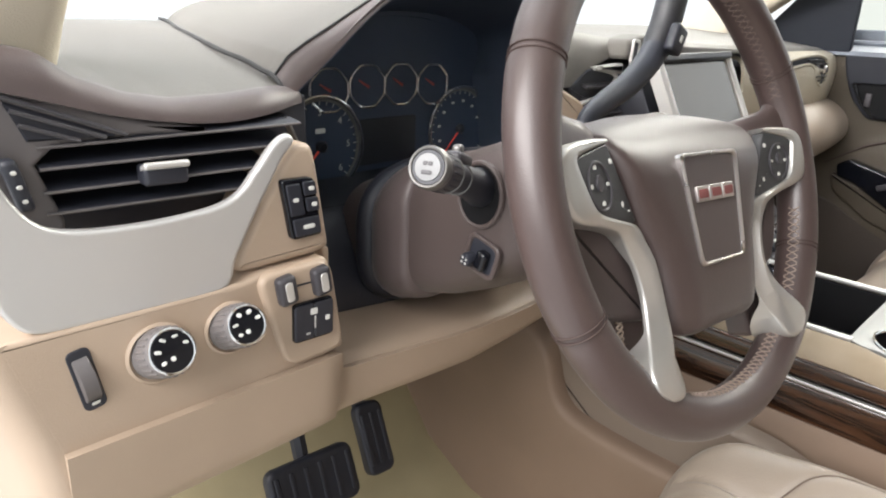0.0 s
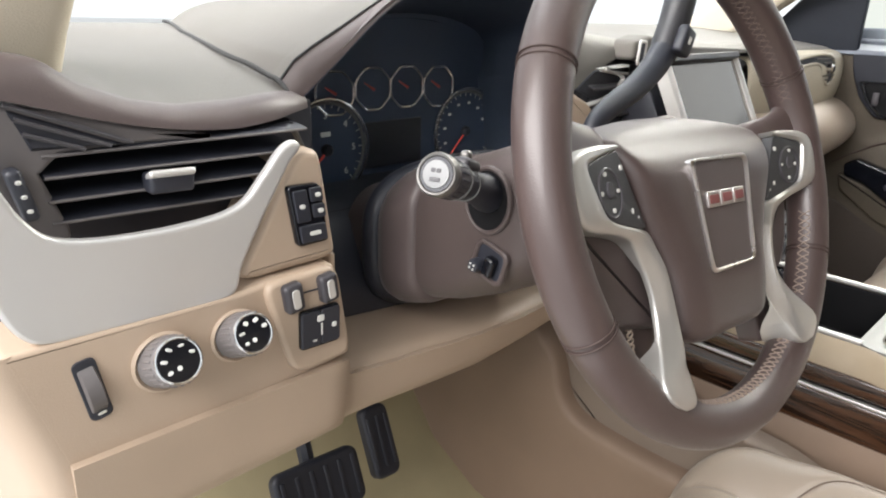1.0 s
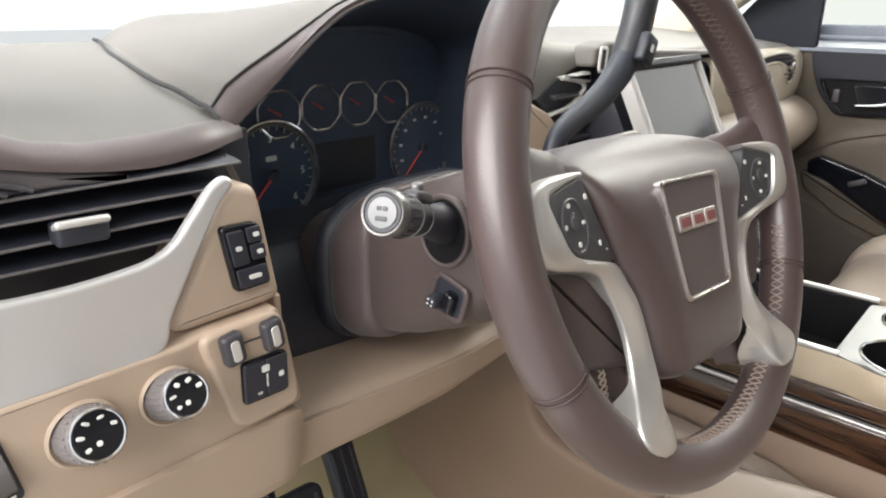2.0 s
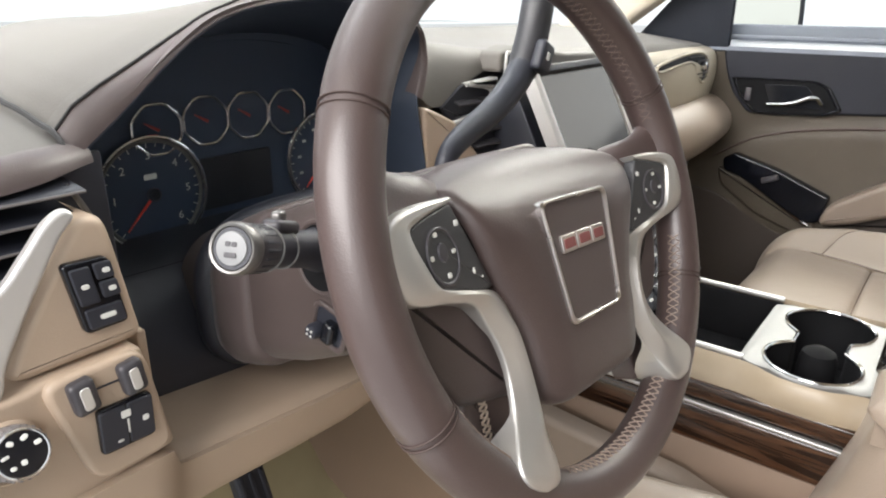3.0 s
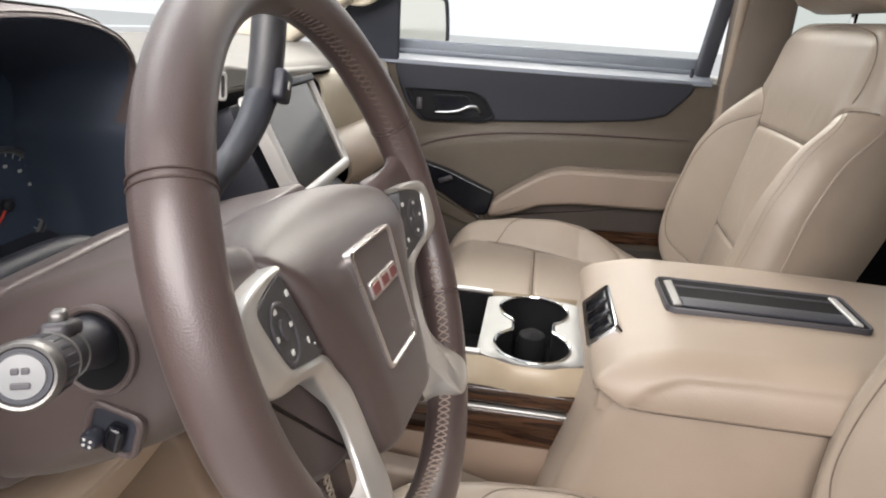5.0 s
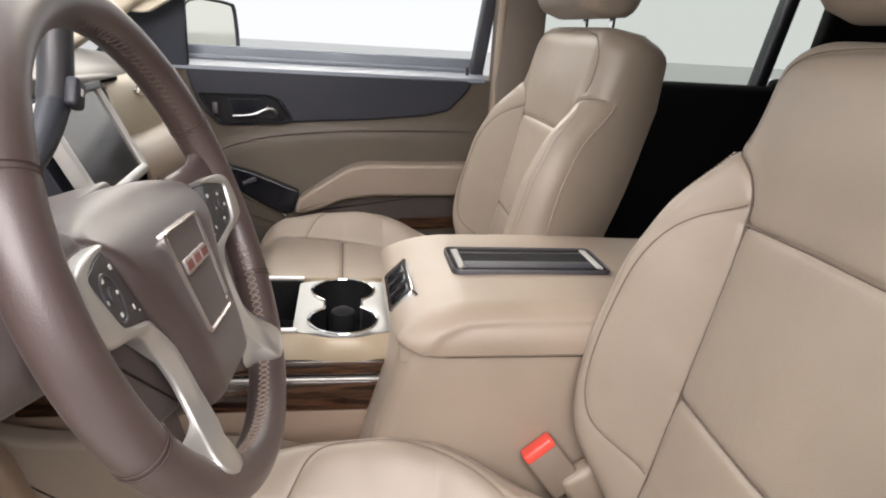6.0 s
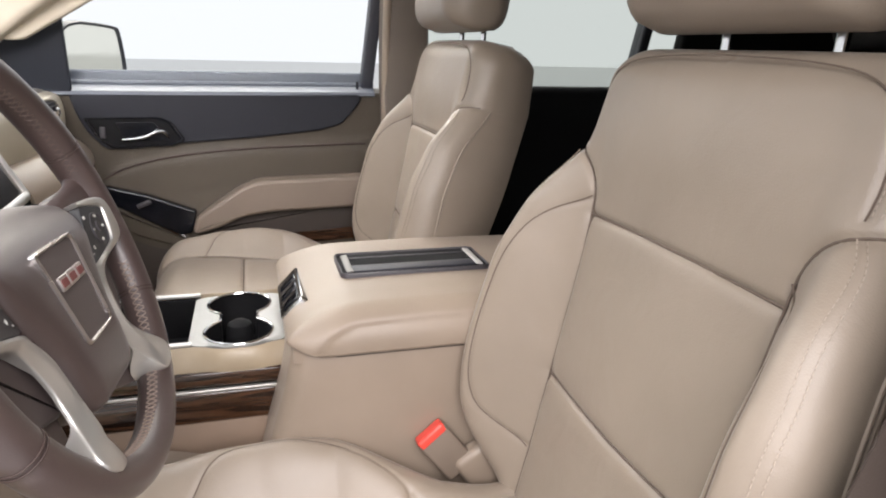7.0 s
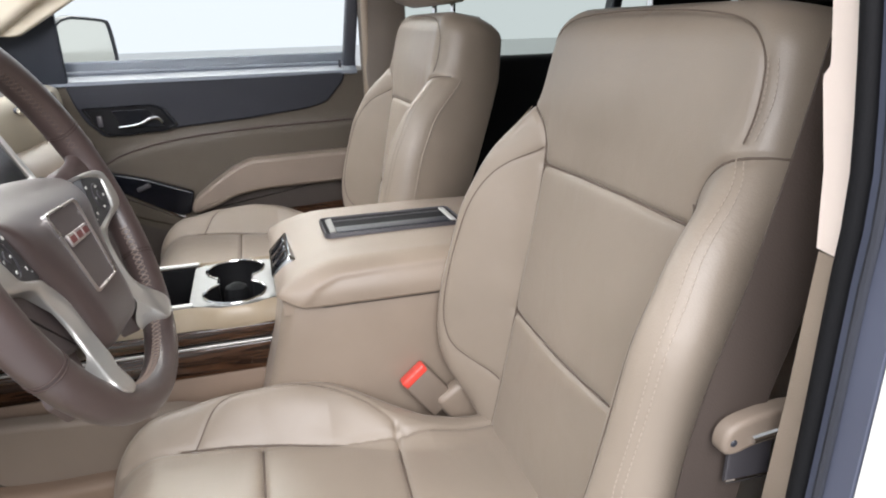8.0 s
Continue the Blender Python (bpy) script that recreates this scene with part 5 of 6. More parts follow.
def pedals():
    for name, label, x, y, z, w, hh, rz in (("brake_pedal", "wide black rubber brake pedal", -0.475, 0.405, 0.300, 0.12, 0.070, 0), ("accelerator_pedal", "narrow black accelerator pedal", -0.375, 0.415, 0.315, 0.042, 0.095, 0)):
        p = root(name, (x, y, z - 0.05), label, "pedal", "pedals")
        m = pose(x, y, z, 62, 4, rz)
        part("pad", Geo().slab(rounded(w, hh, 0.012, 4), m, 0.014, 0.005), BLACK, p)
        n = 6 if w > 0.1 else 3
        for k in range(n):
            part("rib", Geo().box((0.006, hh * 0.7, 0.003), m @ pose(-w / 2 + w * (k + 0.5) / n, 0, 0.0145), 0.001, 1), BLACK, p)
        part("arm", Geo().tube([(x, y + 0.012, z), (x + 0.01, y + 0.06, z + 0.09), (x + 0.015, y + 0.11, z + 0.22)], 0.010, 8), BLACK, p)


pedals()

# ---- seats ----
def near(px, py, line):
    """How far points lie from a line of straight pieces, in the plane."""
    best = np.full(np.shape(px), 9.0)
    for (ax, ay), (bx, by) in zip(line[:-1], line[1:]):
        dx, dy = bx - ax, by - ay
        k = np.clip(((px - ax) * dx + (py - ay) * dy) / (dx * dx + dy * dy + 1e-12), 0, 1)
        best = np.minimum(best, np.hypot(px - ax - k * dx, py - ay - k * dy))
    return best


def both(line):
    return [smooth(line, 2, False), smooth([(-x, y) for x, y in line], 2, False)]


BACK_SEAMS = [V([(-0.15, 0.0), (-0.05, 0.003), (0.05, 0.003), (0.15, 0.0)]), V([(-0.146, -0.20), (0.0, -0.205), (0.146, -0.20)])]
BACK_SEAMS += both([(0.15, -0.42), (0.146, -0.30), (0.147, -0.20), (0.146, -0.07), (0.150, 0.0), (0.154, 0.034), (0.175, 0.060), (0.222, 0.076), (0.30, 0.080)])
TOP_SEAMS = both([(0.0, 0.182), (0.10, 0.180), (0.160, 0.172), (0.184, 0.150), (0.190, 0.115), (0.191, 0.078)])
BOLSTER_SEAMS = both([(0.153, 0.020), (0.184, -0.003), (0.204, -0.04), (0.212, -0.107), (0.216, -0.19), (0.203, -0.27), (0.177, -0.293), (0.148, -0.305)])
CUSH_SEAMS = [V([(-0.165, -0.11), (0.165, -0.11)]), V([(-0.15, -0.285), (0.0, -0.275), (0.15, -0.285)])]
CUSH_SEAMS += both([(0.186, 0.07), (0.183, 0.0), (0.174, -0.11), (0.152, -0.20), (0.137, -0.28), (0.140, -0.31), (0.150, -0.5)])
CUSH_BOLSTER = both([(0.178, -0.026), (0.195, -0.036), (0.217, -0.052), (0.232, -0.085), (0.231, -0.156), (0.206, -0.222), (0.172, -0.268), (0.138, -0.298)])
SO, SU, SN = V([0, -0.493, 0.738]), V([0, -0.2, 0.98]), V([0, 0.98, 0.2])


def groove(dist, soft=0.0045, sharp=0.003):
    return soft * np.exp(-dist / 0.008) + sharp * np.exp(-((dist / 0.0030) ** 2))


def eased(h, xs, ys, reach=0.035):
    """A line through given heights with its corners rounded off."""
    return sum(np.interp(h + reach * q, xs, ys) * (1 - abs(q)) for q in (-0.8, -0.6, -0.4, -0.2, 0, 0.2, 0.4, 0.6, 0.8)) / 5.0


def back_depth(x, h, hw):
    """How far the backrest's face stands out from its plane."""
    bol = eased(h, [-0.42, -0.34, -0.24, -0.08, 0.0, 0.05, 0.085, 0.2], [0.055, 0.075, 0.082, 0.075, 0.055, 0.022, 0.004, 0.0])
    ax = np.abs(x)
    k = np.clip((ax - 0.145) / 0.075, 0, 1)
    d = bol * (k * k * (3 - 2 * k))
    d = d + 0.008 * np.cos(np.clip(ax / 0.15, 0, 1) * np.pi / 2) * np.exp(-(((h + 0.10) / 0.10) ** 2))
    d = d + 0.012 * np.exp(-((h - 0.10) / 0.07) ** 2) * np.clip(1 - (ax / 0.2) ** 2, 0, 1)
    edge = np.clip((ax / hw - 0.80) / 0.20, 0, 1)
    d = d - 0.055 * (1 - np.sqrt(np.clip(1 - edge ** 2, 0, 1)))
    return d


def back_width(h):
    return eased(h, [-0.42, -0.345, -0.28, -0.20, -0.08, 0.0, 0.05, 0.08, 0.13, 0.2], [0.165, 0.200, 0.242, 0.270, 0.258, 0.240, 0.228, 0.218, 0.214, 0.208])


def back_point(cx, x, h, lifted=0.0):
    d = back_depth(V(x), h, back_width(h))
    return SO + V([cx + x, 0, 0]) + h * SU + (float(d) + lifted) * SN


def cush_top(x, y):
    ax = np.abs(x)
    k = np.clip((ax - np.interp(-y, [0, 0.11, 0.20, 0.28], [0.168, 0.160, 0.145, 0.132])) / 0.068, 0, 1)
    z = 0.394 - 0.022 * np.clip(-y / 0.4, 0, 1) + eased(-y, [-0.05, 0.0, 0.06, 0.15, 0.23, 0.30, 0.38], [0.030, 0.034, 0.050, 0.060, 0.050, 0.024, 0.004], 0.03) * (k * k * (3 - 2 * k))
    z = z + 0.006 * np.cos(np.clip(ax / 0.16, 0, 1) * np.pi / 2)
    edge = np.clip((ax / 0.268 - 0.80) / 0.20, 0, 1)
    return z - 0.065 * (1 - np.sqrt(np.clip(1 - edge ** 2, 0, 1)))


def dashes(geo, pts, r=0.00055, every=0.0050, fill=0.62):
    """Short threads along a line of points."""
    p = np.asarray(pts, float)
    d = np.r_[0, np.cumsum(np.linalg.norm(np.diff(p, axis=0), axis=1))]
    at = lambda s: V([np.interp(s, d, p[:, k]) for k in range(3)])
    s = 0.0
    while s + every < d[-1]:
        geo.tube([at(s), at(s + every * fill * 0.5), at(s + every * fill)], r, 5)
        s += every
    return geo


def seat(cx, dy, dz, raise_by, name, label):
    st = root(name, (cx, -0.25 + dy, 0.1), label, "car seat", "front seats")
    off = V([0, dy, dz])
    rings = []
    hs = np.concatenate([np.linspace(-0.42, 0.150, 220), 0.150 + 0.042 * np.sin(np.linspace(0, np.pi / 2, 14)[1:])])
    for h in hs:
        top = max(0.0, (h - 0.150) / 0.042)
        hw = back_width(h) - 0.045 * (1 - math.sqrt(max(0, 1 - top * top)))
        th = np.interp(h, [-0.42, -0.30, -0.18, -0.05, 0.08, 0.2], [0.085, 0.090, 0.100, 0.128, 0.150, 0.138]) * (1 - 0.35 * top ** 3)
        s = np.linspace(-1, 1, 221)
        x = hw * s
        d = back_depth(x, h, hw) - 0.03 * (1 - math.sqrt(max(0, 1 - top ** 2)))
        for line in BACK_SEAMS:
            d = d - groove(near(x, h, line))
        for line in BOLSTER_SEAMS + TOP_SEAMS:
            d = d - groove(near(x, h, line), 0.002, 0.0014)
        front = SO + off + np.stack([cx + x, 0 * x, 0 * x], 1) + h * SU + d[:, None] * SN
        q = np.linspace(1, -1, 25)[1:-1]
        wide = np.clip(1 - 0.25 * np.abs(q) ** 6, 0, 1)
        back = SO + off + np.stack([cx + hw * 0.985 * q, 0 * q, 0 * q], 1) + h * SU - (th * wide)[:, None] * SN
        rings.append(np.concatenate([front, back]))
    part("backrest", Geo().loft(rings), LEATHER, st, sharp=70)
    # cushion
    rings = []
    ys = np.concatenate([0.085 - 0.075 * (1 - np.cos(np.linspace(0, np.pi / 2, 14))), np.linspace(0.006, -0.47, 190)])
    for y in ys:
        k = min(max((0.085 - y) / 0.075, 0), 1)
        fall = 0.10 * (1 - math.sqrt(max(0, 1 - (1 - k) ** 2)))
        hw = np.interp(-y, [0.20, 0.33], [0.268, 0.200]) - 0.03 * (1 - k) ** 2
        x = hw * np.linspace(-1, 1, 221)
        z = cush_top(x * 0.268 / hw, y) - fall
        if k > 0.3:
            for line in CUSH_SEAMS:
                z = z - groove(near(x, y, line))
            for line in CUSH_BOLSTER:
                z = z - groove(near(x, y, line), 0.002, 0.0014)
        top = np.stack([cx + x, 0 * x + y, z], 1)
        bot = V([(cx + 0.95 * hw * q, min(y, 0.05), 0.25) for q in np.linspace(1, -1, 15)[1:-1]])
        rings.append(np.concatenate([top + V([0, 0, raise_by]), bot]) + off)
    part("cushion", Geo().loft(rings), LEATHER, st, sharp=70)
    part("base", Geo().box((0.46, 0.46, 0.17), pose(cx, -0.22 + dy, 0.185), 0.02), CHARCOAL, st)
    # sewn seams and piping
    for line in BACK_SEAMS + BOLSTER_SEAMS + TOP_SEAMS:
        bold = not any(line is q for q in BOLSTER_SEAMS + TOP_SEAMS)
        pts = [back_point(cx, x, h, -0.0062 if bold else -0.0028) + off for x, h in resample(line, 60) if abs(x) < back_width(h) * 0.985]
        part("seam", Geo().tube(pts, 0.0013 if bold else 0.0008, 6), SEAMLINE, st, "dark sewn seam")
    for line in CUSH_SEAMS + CUSH_BOLSTER:
        bold = not any(line is q for q in CUSH_BOLSTER)
        pts = [V([cx + x, y, float(cush_top(V(x), y)) - (0.0062 if bold else 0.0028) + raise_by]) + off for x, y in resample(line, 60) if y < 0.0]
        part("seam", Geo().tube(pts, 0.0013 if bold else 0.0008, 6), SEAMLINE, st, "dark sewn seam")
    # stitching along the bolsters and the top panel
    for s in (-1, 1):
        g = Geo()
        for shift in (0.0, 0.0055):
            line = smooth([(0.196 + shift, 0.066), (0.210 + shift, 0.045), (0.221 + shift, 0.0), (0.232 + shift, -0.05), (0.239 + shift, -0.11), (0.242 + shift, -0.2), (0.240 + shift, -0.33)], 2, False)
            dashes(g, [back_point(cx, s * x, h, 0.0006) + off for x, h in line])
        tagged(part("stitching", g, THREAD if cx < 0 else LEATHER_DARK, st, "double stitching"), kind="stuff")
        if s * cx < 0:
            continue
        g = Geo()
        for shift in (0.0, 0.0055):
            line = smooth([(0.195 + shift * 0.8, 0.082), (0.194 + shift, 0.12), (0.187 + shift, 0.150)], 2, False)
            dashes(g, [back_point(cx, s * x, h, 0.0006) + off for x, h in line])
        tagged(part("stitching", g, THREAD if cx < 0 else LEATHER_DARK, st, "double stitching"), kind="stuff")
    # piping seam on the outer side of the bolsters
    for s in (-1, 1):
        for lift_by in (0.0, 0.006)[:2 if cx < 0 else 1]:
            pts = [SO + off + V([cx + s * (back_width(h) - 0.004 + 0.004), 0, 0]) + h * SU + (float(back_depth(V(back_width(h)), h, back_width(h))) - 0.004 - lift_by) * SN for h in np.linspace(0.07, -0.38, 40)]
            part("piping", Geo().tube(pts, 0.0018, 6), CREAM if cx < 0 else LEATHER, st, "pale seam piping")
    # headrest on two posts
    rings = []
    for a in np.linspace(-1, 1, 25):
        k = math.sqrt(max(0, 1 - abs(a) ** 5)) * 0.97 + 0.03
        o = rounded(0.30 * (0.86 + 0.14 * k), 0.125 * k + 0.008, 0.05 * k + 0.003, 7)
        rings.append(lift(o, 0.095 * a, pose(cx, -0.560 + dy, 1.030 + dz, 6)))
    part("headrest", Geo().loft(rings), LEATHER, st, sharp=60)
    for s in (-1, 1):
        part("headrest_post", Geo().tube([(cx + 0.07 * s, -0.584 + dy, 0.885 + dz), (cx + 0.07 * s, -0.588 + dy, 0.98 + dz)], 0.0055), CHROME, st, "chrome headrest post")
    return st


seat(-0.405, 0, 0, 0, "car_seat", "beige leather driver seat with stitched bolsters")
seat(0.425, 0.02, 0.01, 0.045, "car_seat", "beige leather passenger seat beside the armrest console")


def buckle():
    b = root("seat_belt_buckle", (-0.20, -0.37, 0.36), "beige seat belt buckle with red release button", "seat belt buckle")
    m = Matrix.Translation((-0.186, -0.350, 0.400)) @ Euler((radians(-38), radians(8), radians(0))).to_matrix().to_4x4()
    part("housing", Geo().box((0.020, 0.046, 0.074), m, 0.005), LEATHER_DARK, b)
    part("release_button", Geo().box((0.0215, 0.043, 0.014), m @ pose(0, 0, 0.0325), 0.004), RED, b, "red release button")
    m2 = Matrix.Translation((-0.190, -0.398, 0.368)) @ Euler((radians(-32), 0, 0)).to_matrix().to_4x4()
    part("stalk_boot", Geo().box((0.030, 0.052, 0.075), m2, 0.010), CREAM, b, "cream fabric boot of the buckle")


buckle()


def belt():
    b = root("seat_belt", (-0.70, -0.46, 0.3), "tan seat belt webbing with metal latch plate", "seat belt")
    path = smooth([(-0.715, -0.53, 1.12), (-0.698, -0.495, 0.86), (-0.695, -0.464, 0.725), (-0.695, -0.442, 0.66), (-0.695, -0.425, 0.58), (-0.690, -0.42, 0.40), (-0.690, -0.40, 0.28)], 2, False)
    t = np.gradient(path, axis=0)
    rings = []
    for p, tt in zip(path, t):
        tt /= np.linalg.norm(tt)
        side = np.cross(tt, V([1.0, -0.15, 0]))
        side /= np.linalg.norm(side)
        nn = np.cross(side, tt)
        rings.append([p + a * side + c * nn for a, c in ((-0.0235, -0.0008), (0.0235, -0.0008), (0.0235, 0.0008), (-0.0235, 0.0008))])
    part("webbing", Geo().loft(rings), WEBBING, b)
    m = SIDE(-0.698, -0.458, 0.640) @ pose(0, 0, 0, 0, 0, 6)
    o = [(-0.036, -0.006), (-0.030, 0.010), (-0.010, 0.014), (0.036, 0.013), (0.036, -0.012), (-0.008, -0.010), (-0.028, -0.014)]
    part("latch_plate", Geo().slab(smooth(o, 2), m, 0.012, 0.004), LEATHER_DARK, b, "tan plastic latch plate")
    part("latch_tongue", Geo().slab(rounded(0.036, 0.034, 0.003), m @ pose(-0.008, -0.026, 0.003, 0, 0, -8), 0.003, 0.001), CHARCOAL, b, "dark latch tongue")
    part("slot_bar", Geo().tube([tuple(m @ Vector((x, -0.003, 0.0125))) for x in (-0.012, 0.032)], 0.0028, 8), CHROME, b, "steel slot bar")
    part("tongue_edge", Geo().tube([tuple(m @ Vector((x, -0.041 - 0.14 * x, 0.006))) for x in (-0.028, 0.010)], 0.0012, 6), CHROME, b)
    part("rivet", Geo().lathe([(0, 0), (0.003, 0), (0.002, 0.001), (0, 0.001)], m @ pose(-0.026, -0.002, 0.0118), 12), BLACK, b)


belt()

# ---- centre console ----
def wood():
    m = material("dark_wood_veneer", rgb(70, 44, 30), 0.22, coat=0.6, blotch=0.1)
    nt = m.node_tree
    b = nt.nodes["Principled BSDF"]
    co = nt.nodes.new("ShaderNodeTexCoord")
    mp = nt.nodes.new("ShaderNodeMapping")
    mp.inputs["Scale"].default_value = (40, 4.5, 60)
    nt.links.new(co.outputs["Object"], mp.inputs["Vector"])
    n = nt.nodes.new("ShaderNodeTexNoise")
    n.inputs["Scale"].default_value, n.inputs["Detail"].default_value, n.inputs["Distortion"].default_value = 1.6, 6, 1.2
    nt.links.new(mp.outputs["Vector"], n.inputs["Vector"])
    r = nt.nodes.new("ShaderNodeValToRGB")
    r.color_ramp.elements[0].position, r.color_ramp.elements[0].color = 0.36, rgb(23, 14, 11)
    r.color_ramp.elements[1].position, r.color_ramp.elements[1].color = 0.66, rgb(82, 56, 39)
    nt.links.new(n.outputs["Fac"], r.inputs["Fac"])
    nt.links.new(r.outputs["Color"], b.inputs["Base Color"])
    return m


WOOD = wood()


def polar(points_r, cen, n=96):
    a = np.linspace(0, 2 * np.pi, n, endpoint=False)
    return V([(cen[0] + points_r(t) * math.cos(t), cen[1] + points_r(t) * math.sin(t)) for t in a])


def console():
    c = root("centre_console", (0.03, 0.0, 0.1), "tan centre console with wood trim and cup holders", "console")
    # cream side board above the wood, sloping outwards
    for s, x0, x1 in ((-1, -0.058, -0.074), (1, 0.145, 0.158)):
        rings = []
        for y in np.linspace(0.30, -0.165, 40):
            zt, bulge = 0.525, s * 0.015 * math.exp(-(((y + 0.0905) / 0.040) ** 4)) if s < 0 else 0.0
            xa = x0 + bulge
            rings.append([(xa, y, zt), (xa + 0.005 * s, y, zt - 0.005), (x1 + bulge * 0.45, y, 0.500), (x1, y, 0.480), (x1 - 0.006 * s, y, 0.480), (xa - 0.0015 * s, y, zt - 0.006)])
        part("side_board", Geo().loft(rings), BOARD, c)
        w = part("upper_wood", Geo().box((0.010, 0.47, 0.022), pose(x1 + 0.001 * -s, 0.072, 0.484, 0, 5 * s, 0), 0.003), WOOD, c, "dark glossy wood veneer")
        part("chrome_strip", Geo().box((0.008, 0.47, 0.0045), pose(x1 + 0.003 * s, 0.072, 0.4685), 0.0015), SPOKE, w, "thin satin metal strip")
        part("wood_panel", Geo().box((0.012, 0.475, 0.046), pose(x1 - 0.002 * s, 0.075, 0.443, 0, 2 * s, 0), 0.004), WOOD, c, "dark glossy wood veneer")
        part("lower_side", Geo().loft([[(x1 + 0.004 * s, y, 0.421), (x1 + 0.012 * s, y, 0.40), (x1 + 0.045 * s, y, 0.20), (x1 + 0.07 * s, y, 0.09), (x1 - 0.05 * s, y, 0.09), (x1 - 0.03 * s, y, 0.421)] for y in np.linspace(0.40, -0.16, 8)]), CHEEK, c)
    # knee cheek with map pocket
    top = resample(smooth(V([(0.70, 0.55), (0.45, 0.52), (0.30, 0.43), (0.285, 0.40), (0.277, 0.365), (0.262, 0.342), (0.235, 0.333), (0.16, 0.328), (0.08, 0.33), (-0.11, 0.32)]), 3, False), 90)
    t = np.gradient(top, axis=0)
    t /= np.linalg.norm(t, axis=1, keepdims=True)
    down = np.stack([t[:, 1], -t[:, 0]], 1)
    down *= np.sign(-down[:, 1:] + 1e-9)
    rows = [[(x, y, z) for y, z in top + down * d] for x, d in ((-0.112, 0.0), (-0.150, 0.0), (-0.158, 0.0015), (-0.163, 0.005), (-0.165, 0.011))]
    rows.append([(-0.165, y, min(z - 0.03, 0.30)) for y, z in top])
    rows.append([(-0.165, y, 0.09) for y, z in top])
    part("cheek_panel", Geo().sheet(rows, 0.004), CHEEK, c, sharp=50)
    o = [(-0.50, 0.09), (-0.50, 0.53), (-0.36, 0.45), (-0.27, 0.425), (0.0, 0.405), (0.09, 0.38), (0.11, 0.09)]
    part("pocket_face", Geo().slab(soft(o, 0.012), SIDE(-0.110, 0, 0), 0.028, 0.008), LEATHER_DARK, c)
    # top rails and storage bin
    part("bin_floor", Geo().box((0.195, 0.30, 0.008), pose(0.04, 0.125, 0.452), 0.002), DEEP, c)
    part("bin_wall", Geo().box((0.004, 0.29, 0.066), pose(-0.046, 0.115, 0.488), 0.001), DEEP, c)
    part("bin_wall", Geo().box((0.004, 0.29, 0.066), pose(0.138, 0.115, 0.488), 0.001), DEEP, c)
    part("bin_wall", Geo().box((0.19, 0.006, 0.066), pose(0.04, -0.027, 0.487), 0.001), DEEP, c)
    for x in (-0.0495, 0.141):
        part("bin_rim", Geo().box((0.007, 0.30, 0.006), pose(x, 0.12, 0.525), 0.002), SILVER, c)
    # cup holder plate with a waisted opening
    cen = V([0.033, -0.0905])

    def hole(t):
        cx = math.cos(t)
        d, r = 0.053, 0.0465
        b = abs(cx) * d
        disc = r * r - d * d * math.sin(t) ** 2
        far = b + math.sqrt(disc) if disc > 0 else 0.0
        neck = 0.026 / max(abs(math.sin(t)), 0.2)
        return max(far, min(neck, 0.05))

    def outer(t):
        hx, hy = 0.094, 0.0655
        k = min(hx / max(abs(math.cos(t)), 1e-6), hy / max(abs(math.sin(t)), 1e-6))
        return max(min(k, 0.106), hole(t) + 0.006)

    m = pose(0, 0, 0.522)
    ho, oo = polar(hole, cen), polar(outer, cen)
    plate = part("cup_plate", Geo().rimmed(oo, ho, m, 0.0055, 0.0015, back=0.004), PLATE, c, "satin silver cup holder plate")
    part("cup_rim", Geo().tube(lift(ho, 0.005, m), 0.0022, 8, loop=True), CHROME, plate)
    part("cup_well", Geo().loft([lift(ho, 0.003, m), lift(cen + (ho - cen) * 0.96, -0.05, m), lift(cen + (ho - cen) * 0.90, -0.062, m), lift(cen + (ho - cen) * 0.1, -0.064, m)], cap=False), DEEP, plate)
    part("cup_divider", Geo().lathe([(0, 0), (0.021, 0), (0.020, 0.048), (0.017, 0.058), (0.009, 0.063), (0, 0.064)], pose(cen[0], cen[1], 0.458), 24), DEEP, plate)
    part("rear_plate", Geo().box((0.19, 0.012, 0.012), pose(0.036, -0.160, 0.522), 0.003), PLATE, c)


console()


